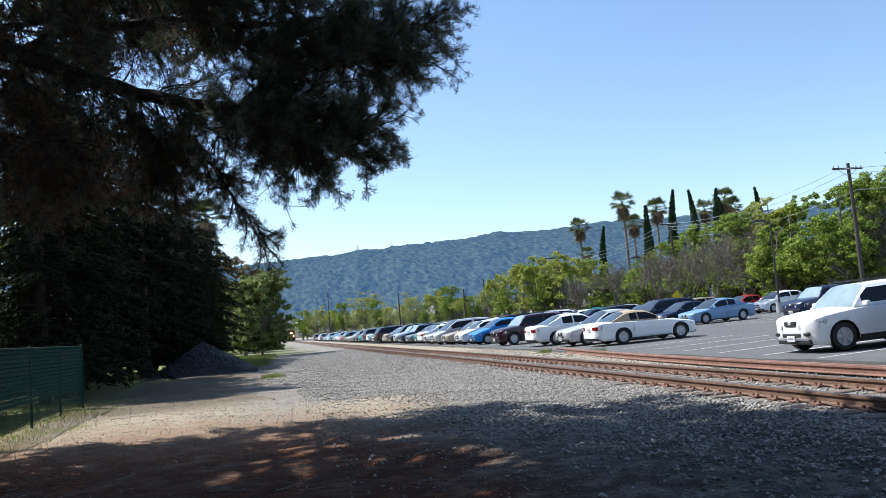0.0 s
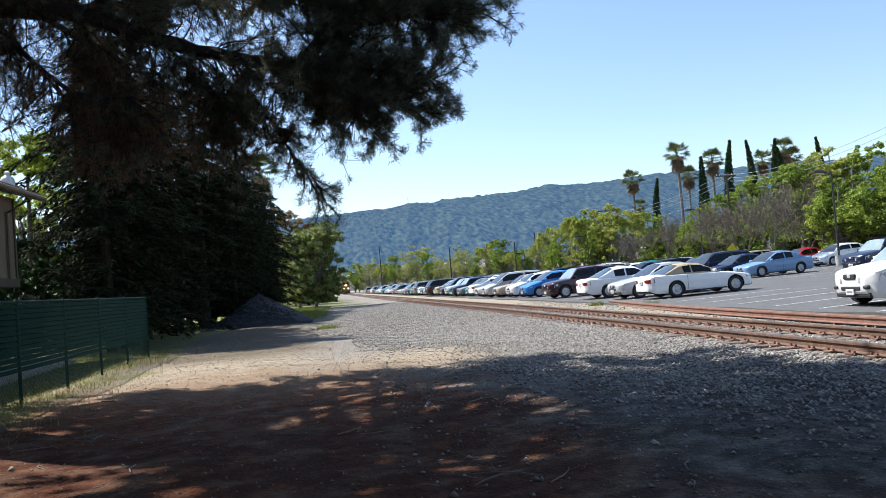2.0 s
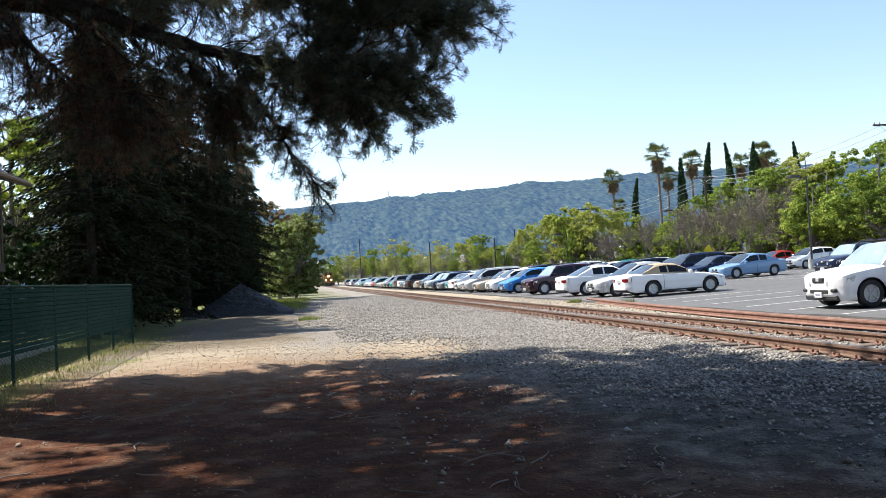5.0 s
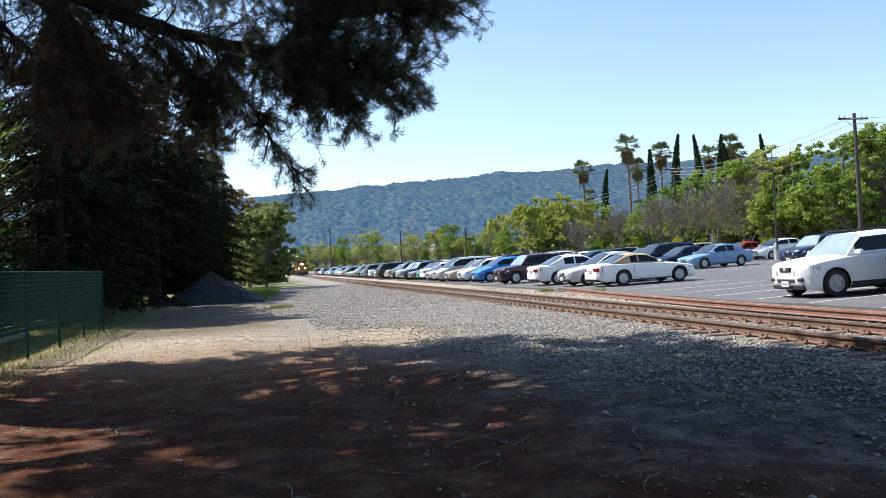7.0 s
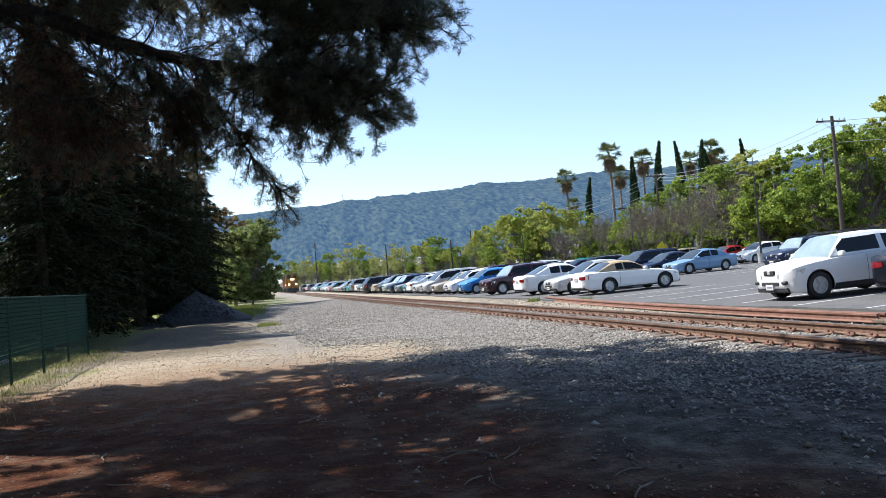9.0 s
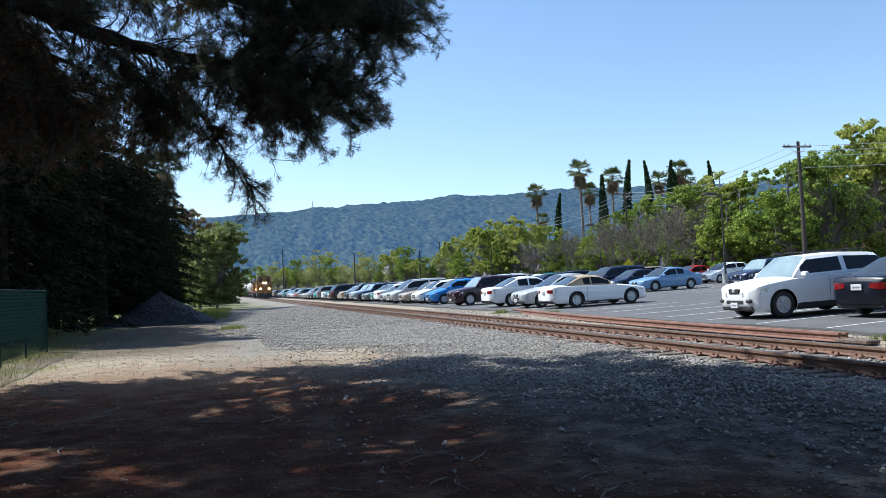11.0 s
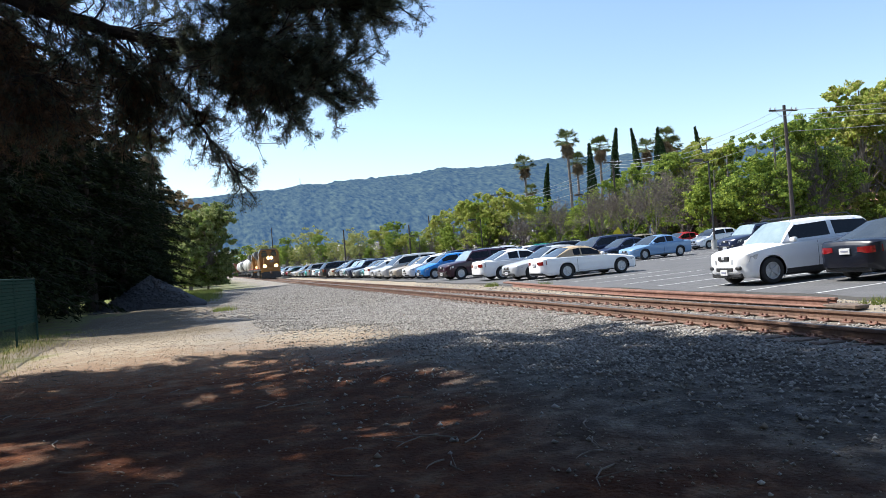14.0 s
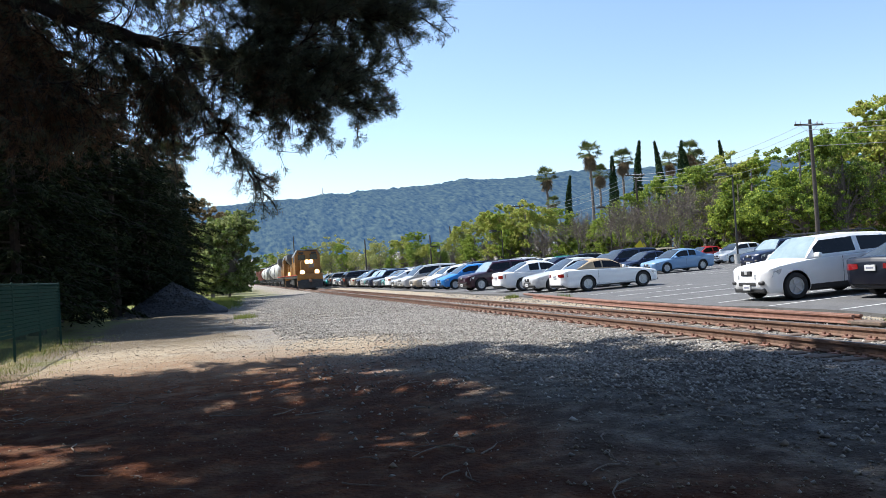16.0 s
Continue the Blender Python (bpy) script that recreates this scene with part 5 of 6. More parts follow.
def build_poles():
    for az, d, top, arms in ((39.1, 64, 8.0, 1), (28.0, 96, 5.75, 1), (4.1, 210, 2.9, 0), (9.0, 160, 2.4, 0), (13.56, 140, 2.42, 0), (15.0, 150, 2.95, 0), (11.6, 190, 2.2, 0), (12.3, 240, 2.0, 0), (20.0, 108, 4.2, 1)):
        x, y = at(az, d)
        utility_pole(x, y, 1.6 + d * math.tan(radians(top)) - float(gz(min(x, 59), y)), arms)
    a, b = at(39.1, 64), at(28.0, 96)
    c = at(20.0, 108)
    for k, dz in enumerate((0.0, -0.35, -0.7, -1.5)):
        wire((a[0] - 0.7 + 0.4 * k, a[1], 10.2 + dz), (b[0] - 0.5 + 0.3 * k, b[1], 11.0 + dz), 0.9, 0.018)
        wire((b[0] - 0.5 + 0.3 * k, b[1], 11.0 + dz), (c[0] - 0.5 + 0.3 * k, c[1], 8.8 + dz), 0.8, 0.022)
        wire((a[0] - 0.7 + 0.4 * k, a[1], 10.2 + dz), (a[0] + 40, a[1] - 30, 10.6 + dz), 0.9, 0.018)
    for az, d, el, turn in ((34.2, 63, 5.0, 190), (26.1, 90, 3.5, 190), (18.6, 96, 2.4, 190), (14.2, 130, 1.6, 190)):
        x, y = at(az, d)
        lot_lamp(x, y, 1.6 + d * math.tan(radians(el)) - lot_z(x), turn)


def build_sign():
    x, y = at(28.0, 75)
    z = lot_z(x)
    sign = thing("road_sign", "yellow diamond warning sign on a thin post", "sign", pose(x, y, z, 0, 0, -28))
    part("post", Buf().tube([(0, 0, -0.1), (0, 0, 2.3)], 0.035, 8), galv, sign)
    part("plate", Buf().box((0.75, 0.02, 0.75), (0, -0.045, 1.9), 0.006, Matrix.Rotation(radians(45), 4, "Y")), sign_yellow, sign, "yellow diamond plate")


def build_far_house():
    """A low tan building glimpsed behind the trees beyond the car park."""
    x, y = at(38.0, 100)
    z = float(gz(59, 60)) - 0.3
    b = thing("low_building", "low tan building with a clay roof behind trees", "building", pose(x, y, z, 0, 0, -38))
    part("wall", Buf().box((26, 8, 3.4), (0, 0, 1.7), 0.03), far_wall, b)
    part("roof", Buf().add([(-13.6, -4.7, 3.4), (13.6, -4.7, 3.4), (13.6, 4.7, 3.4), (-13.6, 4.7, 3.4), (-11, 0, 5.0), (11, 0, 5.0)], [(0, 1, 5, 4), (1, 2, 5), (2, 3, 4, 5), (3, 0, 4), (3, 2, 1, 0)]), clay_roof, b, "reddish clay roof", smooth=0)
    for k in range(6):
        w = part("window", Buf().box((1.5, 0.08, 1.2), (-10.5 + 4.2 * k, -4.02, 1.9), 0.01), car_glass, b, "dark window")
        part("sill", Buf().box((1.8, 0.14, 0.1), (-10.5 + 4.2 * k, -4.06, 1.24), 0.01), concrete, w)


# ---- cars ----
CARS = {
    # length, width, height, wheelbase, tyre radius, body line (share from nose, height), glasshouse (screen foot, roof start, roof end, rear foot)
    "sedan": (4.7, 1.80, 1.45, 2.72, 0.325, ((0, 0.58), (0.01, 0.66), (0.04, 0.72), (0.13, 0.79), (0.25, 0.87), (0.32, 0.90), (0.80, 0.96), (0.95, 0.97), (0.985, 0.94), (1, 0.82)), (0.27, 0.45, 0.68, 0.86)),
    "hatchback": (4.25, 1.75, 1.52, 2.6, 0.315, ((0, 0.64), (0.04, 0.74), (0.22, 0.95), (0.3, 1.0), (0.9, 1.08), (0.98, 1.02), (1, 0.85)), (0.24, 0.42, 0.80, 0.975)),
    "suv": (4.35, 1.76, 1.6, 2.58, 0.345, ((0, 0.66), (0.006, 0.76), (0.03, 0.85), (0.08, 0.91), (0.17, 0.965), (0.27, 1.01), (0.33, 1.03), (0.95, 1.10), (0.99, 1.06), (1, 0.95)), (0.275, 0.395, 0.90, 0.99)),
    "minivan": (4.95, 1.95, 1.74, 3.0, 0.335, ((0, 0.66), (0.04, 0.80), (0.18, 1.0), (0.25, 1.04), (0.92, 1.12), (0.99, 1.06), (1, 0.9)), (0.16, 0.36, 0.88, 0.985)),
    "convertible": (4.6, 1.74, 1.35, 2.6, 0.325, ((0, 0.56), (0.012, 0.64), (0.05, 0.70), (0.16, 0.79), (0.3, 0.87), (0.38, 0.89), (0.78, 0.94), (0.94, 0.95), (0.985, 0.91), (1, 0.80)), (0.33, 0.49, 0.70, 0.85)),
}


def wheel_meshes(r, wide=0.21):
    n, prof = 28, [(r * 0.62, wide / 2 - 0.02), (r * 0.66, wide / 2), (r * 0.9, wide / 2), (r * 0.985, wide / 2 - 0.03), (r, 0), (r * 0.985, -wide / 2 + 0.03), (r * 0.9, -wide / 2), (r * 0.62, -wide / 2)]
    t = Buf()
    V = [(q * math.cos(a), yy, q * math.sin(a)) for a in (2 * math.pi * k / n for k in range(n)) for q, yy in prof]
    m = len(prof)
    t.add(V, [(k * m + i, k * m + (i + 1) % m, ((k + 1) % n) * m + (i + 1) % m, ((k + 1) % n) * m + i) for k in range(n) for i in range(m)])
    rim = Buf()
    rim.tube([(0, -wide / 2 + 0.06, 0), (0, wide / 2 - 0.07, 0)], r * 0.64, n)
    rim.tube([(0, wide / 2 - 0.08, 0), (0, wide / 2 - 0.012, 0)], [r * 0.2, r * 0.13], 12)
    for k in range(5):
        a = 2 * math.pi * k / 5
        rim.box((r * 0.5, 0.035, r * 0.19), (r * 0.37 * math.cos(a), wide / 2 - 0.045, -r * 0.37 * math.sin(a)), 0.008, Matrix.Rotation(a, 4, "Y"))
    ring = Buf()
    V = [(q * math.cos(a), yy, q * math.sin(a)) for a in (2 * math.pi * k / n for k in range(n)) for q, yy in ((r * 0.56, wide / 2 - 0.05), (r * 0.6, wide / 2 - 0.015), (r * 0.65, wide / 2 - 0.015), (r * 0.66, wide / 2 - 0.05))]
    rim.add(V, [(k * 4 + i, k * 4 + i + 1, ((k + 1) % n) * 4 + i + 1, ((k + 1) % n) * 4 + i) for k in range(n) for i in range(3)])
    return mesh("tyre", t, rubber), mesh("rim", rim, alloy)


def car_thing(kind):
    """A car with its nose towards +x, standing on z = 0."""
    L, W, H, wb, r, line, house = CARS[kind]
    car = thing(kind + "_car", "parked car", "car", group="parked cars")
    N, lev = 84, 9
    S = [0.5 - 0.5 * math.cos(math.pi * k / N) for k in range(N + 1)]
    S = [0.72 * a + 0.28 * k / N for k, a in enumerate(S)]
    lx, lz = [p[0] for p in line], [p[1] for p in line]
    wheels = (L * 0.5 - L * 0.19, L * 0.5 - L * 0.19 - wb)
    R = r * 1.17

    def half(s):
        return W / 2 * (1 - 0.06 * max(0.0, (0.2 - s) / 0.2) ** 1.6 - 0.34 * max(0.0, (0.065 - s) / 0.065) ** 2.2 - 0.05 * max(0.0, (s - 0.82) / 0.18) ** 1.6 - 0.28 * max(0.0, (s - 0.94) / 0.06) ** 2.2)

    body = Buf()
    rows = []
    for s in S:
        top, w = float(np.interp(s, lx, lz)), half(s)
        low = 0.2 + 0.17 * max(0.0, (0.05 - s) / 0.05) ** 2 + 0.14 * max(0.0, (s - 0.93) / 0.07)
        x = L / 2 - L * s
        row = [(x, 0.0, low), (x, w * 0.9, low)]
        for k in range(1, lev + 1):
            t = k / lev
            row.append((x, w * (0.93 + 0.07 * math.sin(math.pi * (0.12 + 0.62 * t))) - 0.012 * math.exp(-((t - 0.45) / 0.05) ** 2), low + (top - 0.045 - low) * t))
        row += [(x, w * 0.90, top - 0.008), (x, w * 0.55, top + 0.018), (x, 0.0, top + 0.03)]
        rows.append(row)
    m = len(rows[0])
    V = []
    for row in rows:
        for k, (x, y, z) in enumerate(row):
            for wx in wheels:
                dx, dz = x - wx, z - r * 0.98
                q = math.hypot(dx, dz)
                if 1 <= k <= lev + 1 and q < R and dz > -r:
                    f = R / max(q, 1e-3)
                    if q > R * 0.55:
                        x, z = wx + dx * f, r * 0.98 + dz * f
            V.append((x, y, z))
    F, skip = [], set()
    for i in range(N):
        for k in range(m - 1):
            q = (i * m + k, i * m + k + 1, (i + 1) * m + k + 1, (i + 1) * m + k)
            cx, cz = sum(V[j][0] for j in q) / 4, sum(V[j][2] for j in q) / 4
            if k <= lev and any(math.hypot(cx - wx, cz - r * 0.98) < R * 0.93 for wx in wheels):
                continue
            F.append(q)
    nv = len(V)
    V2 = V + [(x, -y, z) for x, y, z in V]
    F2 = F + [tuple(j + nv for j in q[::-1]) for q in F]
    for i in (0, N):
        idx = [i * m + k for k in range(m)]
        loop = idx + [j + nv for j in idx[::-1]]
        F2.append(tuple(loop if i == N else loop[::-1]))
    body.add(V2, F2)
    a, b, c, d = house
    # glasshouse
    shell, glass, back, sides = Buf(), Buf(), Buf(), [Buf(), Buf()]
    st = [a, a + (b - a) * 0.5, b, b + (c - b) * 0.22, b + (c - b) * 0.45, b + (c - b) * 0.52, b + (c - b) * 0.85, c, c + (d - c) * 0.5, d]
    secs = []
    for s in st:
        base, w = float(np.interp(s, lx, lz)) - 0.01, half(s) * 0.93
        if s <= b:
            t = (s - a) / (b - a)
        elif s >= c:
            t = (d - s) / (d - c)
        else:
            t = 1.0
        arch = H - 0.02 - 0.05 * abs((s - (b + c) / 2) / (c - b)) * 2
        zt = base + 0.03 + (arch - base - 0.03) * t ** 0.86
        x = L / 2 - L * s
        wt = w * (1 - 0.23 * t)
        secs.append([(x, w, base), (x, w + (wt - w) * 0.12, base + (zt - base) * 0.12), (x, w + (wt - w) * 0.82, base + (zt - base) * 0.82), (x, wt * 0.93, zt - 0.012), (x, wt * 0.5, zt + 0.022 * t), (x, 0, zt + 0.03 * t)])
    for i in range(len(st) - 1):
        for sgn in (1, -1):
            for k in range(5):
                q = [secs[i][k], secs[i][k + 1], secs[i + 1][k + 1], secs[i + 1][k]]
                q = [(x, y * sgn, z) for x, y, z in q]
                q = q[::-1] if sgn < 0 else q
                if k == 1 and i in (1, 2, 3, 5, 6) and not (kind == "convertible" and i > 5) or (k == 1 and i == 7 and kind in ("suv", "minivan")):
                    tgt = sides[0 if sgn > 0 else 1]
                elif k >= 3 and i < 2:
                    tgt = glass
                elif k >= 3 and i >= len(st) - 3:
                    tgt = back
                else:
                    tgt = shell
                tgt.add(q, [(0, 1, 2, 3)])
    part("body", body, car_paint, car)
    part("soft_top" if kind == "convertible" else "roof_shell", shell, canvas if kind == "convertible" else car_paint, car, "tan folding canvas roof" if kind == "convertible" else "")
    part("windscreen", glass, shaded_screen if kind == "suv" else screen_glass, car)
    part("rear_window", back, screen_glass if kind in ("sedan", "convertible") else car_glass, car)
    for s in sides:
        part("side_window", s, car_glass, car)
    part("underbody", Buf().box((L * 0.82, W * 0.74, 0.42), (-L * 0.01, 0, 0.40), 0.05), black_trim, car)
    tyre, rim = wheel_meshes(r)
    for wx in wheels:
        for s in (1, -1):
            wh = part("wheel", tyre, None, car)
            wh.matrix_basis = pose(wx, s * (W / 2 - 0.115), r, 0, 0, 0 if s > 0 else 180)
            part("rim", rim, None, wh)
    zf, zr = float(np.interp(0.05, lx, lz)), float(np.interp(0.96, lx, lz))
    def flank(s, t, out=0.0):
        """A point on the body's side at share s from the nose and share t of its height."""
        top = float(np.interp(s, lx, lz))
        return Vector((L / 2 - L * s, half(s) * (0.93 + 0.07 * math.sin(math.pi * (0.12 + 0.62 * t))) + out, 0.2 + (top - 0.245) * t))

    seam = 0.5 - ((wheels[0] + wheels[1]) / 2 - 0.12) / L if kind != "convertible" else 0.5 - (wheels[1] + R + 0.12) / L
    for s in (1, -1):
        lens = Buf()
        P = [flank(0.012, 0.93, -0.05), flank(0.05, 0.90, 0.008), flank(0.10, 0.90, 0.008), flank(0.085, 0.72, 0.008), flank(0.04, 0.66, 0.008), flank(0.008, 0.68, -0.02)]
        P = [Vector((p.x, p.y * s, p.z)) for p in P]
        Q = [Vector((L / 2 + 0.012, s * half(0.0) * 0.62, P[0].z - 0.01)), Vector((L / 2 + 0.012, s * half(0.0) * 0.62, P[5].z + 0.02))]
        lens.add(P + Q, [(0, 1, 4, 5), (1, 2, 3, 4), (6, 0, 5, 7)])
        lens.add([p + Vector((-0.05, -s * 0.05, 0)) for p in P + Q], [(5, 4, 1, 0), (4, 3, 2, 1), (7, 5, 0, 6)])
        part("headlight", lens, lamp_clear, car)
        tail = Buf()
        wide = 0.58 if kind in ("sedan", "convertible") else 0.72
        hi, lo = (0.9, 0.68) if kind in ("sedan", "convertible") else (0.98, 0.6)
        P = [flank(0.955, hi, 0.008), flank(0.985, hi, 0.012), flank(0.985, lo, 0.012), flank(0.955, lo, 0.008)]
        P = [Vector((p.x, p.y * s, p.z)) for p in P]
        e = half(1.0)
        P += [Vector((-L / 2 - 0.012, s * e, P[1].z)), Vector((-L / 2 - 0.012, s * e, P[2].z)), Vector((-L / 2 - 0.012, s * e * wide, P[1].z - 0.01)), Vector((-L / 2 - 0.012, s * e * wide, P[2].z + 0.03))]
        tail.add(P, [(0, 1, 2, 3), (1, 4, 5, 2), (4, 6, 7, 5)])
        tail.add([p + Vector((0.05, -s * 0.05, 0)) for p in P], [(3, 2, 1, 0), (2, 5, 4, 1), (5, 7, 6, 4)])
        part("taillight", tail, lamp_red, car)
        line = [flank(seam, t, 0.001) for t in (0.12, 0.3, 0.5, 0.7, 0.9, 1.0)]
        part("door_gap", Buf().tube([(p.x, p.y * s, p.z) for p in line], 0.006, 4), black_trim, car)
        xm = L / 2 - L * (a + 0.06)
        part("wing_mirror", Buf().box((0.12, 0.2, 0.13), (xm, s * (W / 2 + 0.06), float(np.interp(a, lx, lz)) + 0.07), 0.04), car_paint, car)
        for xh in (-0.02, -0.25) if kind != "convertible" else (-0.02,):
            part("door_handle", Buf().box((0.17, 0.03, 0.035), (xh * L, s * (W / 2 - 0.005), zr - 0.16), 0.01), car_paint, car)
        part("sill", Buf().box((wb - 2 * R, 0.04, 0.1), ((wheels[0] + wheels[1]) / 2, s * W * 0.462, 0.24), 0.015), black_trim, car)
    part("grille", Buf().box((0.06, W * 0.26, 0.13), (L / 2 - 0.005, 0, zf - 0.15), 0.02), black_trim, car)
    part("rear_valance", Buf().box((0.3, W * 0.74, 0.16), (-L / 2 + 0.19, 0, 0.31), 0.03), black_trim, car)
    part("front_valance", Buf().box((0.3, W * 0.74, 0.14), (L / 2 - 0.19, 0, 0.29), 0.03), black_trim, car)
    part("front_bumper_vent", Buf().box((0.05, W * 0.42, 0.11), (L / 2 - 0.012, 0, 0.44), 0.02), black_trim, car)
    for x in (L / 2 + 0.025, -L / 2 - 0.02):
        p = part("number_plate", Buf().box((0.02, 0.30, 0.14), (x, 0, 0.36 if x > 0 else zr - 0.24), 0.004), plate_m, car)
        part("plate_bar", Buf().box((0.006, 0.2, 0.04), (x + math.copysign(0.01, x), 0, 0.36 if x > 0 else zr - 0.24), 0.0), ink, p)
    part("badge", Buf().box((0.03, 0.13, 0.09), (L / 2 + 0.015, 0, zf - 0.14), 0.012), alloy, car, "plain chrome badge")
    if kind == "suv":
        for s in (1, -1):
            part("fog_light", Buf().box((0.1, 0.2, 0.1), (L / 2 - 0.03, s * 0.56, 0.47), 0.03), black_trim, car)
            part("cladding", Buf().box((wb - 2 * R, 0.05, 0.2), ((wheels[0] + wheels[1]) / 2, s * W * 0.475, 0.32), 0.02), black_trim, car, "black lower cladding")
            part("roof_rack", Buf().tube([(L * 0.12, s * 0.6, H - 0.02), (L * 0.10, s * 0.6, H + 0.045), (-L * 0.3, s * 0.6, H + 0.045), (-L * 0.33, s * 0.6, H - 0.03)], 0.018, 6), black_trim, car)
    return car


COLOUR = {"white": (0.86, 0.86, 0.86), "silver": (0.46, 0.47, 0.48), "grey": (0.17, 0.175, 0.18), "black": (0.006, 0.007, 0.013), "navy": (0.016, 0.024, 0.06), "blue": (0.03, 0.20, 0.55), "pale blue": (0.19, 0.32, 0.50), "maroon": (0.03, 0.008, 0.02), "red": (0.42, 0.02, 0.02), "teal": (0.01, 0.30, 0.26), "tan": (0.40, 0.34, 0.26), "dark green": (0.02, 0.06, 0.04)}
# kind, colour, x and y of the middle, heading (degrees, 0: nose away from the track)
FIRST = [("sedan", "black", 16.6, 16.2, 6), ("suv", "white", 15.0, 18.6, 179), ("convertible", "white", 15.45, 32.6, 1), ("sedan", "silver", 15.2, 35.3, 184), ("sedan", "white", 14.9, 38.8, 2),
         ("suv", "maroon", 14.5, 44.6, 187), ("hatchback", "blue", 14.6, 50.5, 187), ("hatchback", "white", 14.5, 54.0, 187), ("minivan", "silver", 14.3, 60.0, 187), ("sedan", "tan", 14.5, 57.2, 187), ("sedan", "teal", 14.6, 69.4, 187), ("sedan", "silver", 14.3, 63.4, 187), ("sedan", "white", 14.4, 66.4, 7),
         ("sedan", "pale blue", 26.9, 46.0, 187), ("sedan", "navy", 26.4, 49.0, 187), ("minivan", "navy", 26.4, 51.8, 187), ("suv", "navy", 29.3, 39.3, 187), ("hatchback", "white", 37.6, 55.3, 187), ("sedan", "red", 36.6, 58.4, 187)]


def build_cars():
    rng = np.random.default_rng(12)
    kinds, used = {k: car_thing(k) for k in CARS}, set()
    rows = list(FIRST)
    names = ["white", "silver", "grey", "grey", "white", "navy", "black", "black", "white", "maroon", "tan", "red", "dark green", "teal", "navy"]
    y, k = 72.6, 0
    while y < 235:
        rows.append((("sedan", "hatchback", "suv", "sedan", "minivan")[int(rng.integers(0, 5))], names[int(rng.integers(0, len(names)))], 14.2 + rng.normal(0, 0.2), y, 187 if rng.random() < 0.7 else 6))
        y += 2.5 + (2.5 if rng.random() < 0.04 else 0)
    y = 54.6
    while y < 170:
        rows.append((("sedan", "hatchback", "suv", "sedan", "minivan")[int(rng.integers(0, 5))], names[int(rng.integers(0, len(names)))], 26.4 + rng.normal(0, 0.2), y, 187 if rng.random() < 0.6 else 6))
        if rng.random() < 0.45:
            rows.append((("sedan", "suv")[int(rng.integers(0, 2))], names[int(rng.integers(0, len(names)))], 37.0, y, 6))
        y += 2.5
    for kind, colour, x, y, turn in rows:
        m = pose(x, y, lot_z(x) + 0.002, 0, -1.0 * math.cos(radians(turn)), turn + float(rng.normal(0, 1.2)))
        if kind in used:
            car = copy_thing(kinds[kind], m)
        else:
            used.add(kind)
            car = kinds[kind]
            car.matrix_basis = m
        nice = {"sedan": "four-door sedan", "suv": "sport utility car with roof rails", "minivan": "family minivan", "hatchback": "small hatchback", "convertible": "convertible with a tan canvas top"}[kind]
        car["label"] = f"{colour} {nice} parked on asphalt"
        for o in car.children:
            o.color = (*COLOUR[colour], 1)


# ---- train ----
TX = (RX0 + RX1) / 2


def bogie(parent, x, axles=3, r=0.5):
    """A truck under a vehicle, at y = x of its length."""
    b = part("truck_frame", Buf().box((2.3, axles * 1.35, 0.35), (0, x, 0.72), 0.06), black_iron, parent)
    for k in range(axles):
        y = x + (k - (axles - 1) / 2) * 1.6
        w = Buf()
        for s in (-1, 1):
            w.tube([(s * 0.68, y, r), (s * 0.82, y, r)], r, 18)
        w.tube([(-0.9, y, r), (0.9, y, r)], 0.09, 8)
        part("wheelset", w, black_iron, b)
    return b


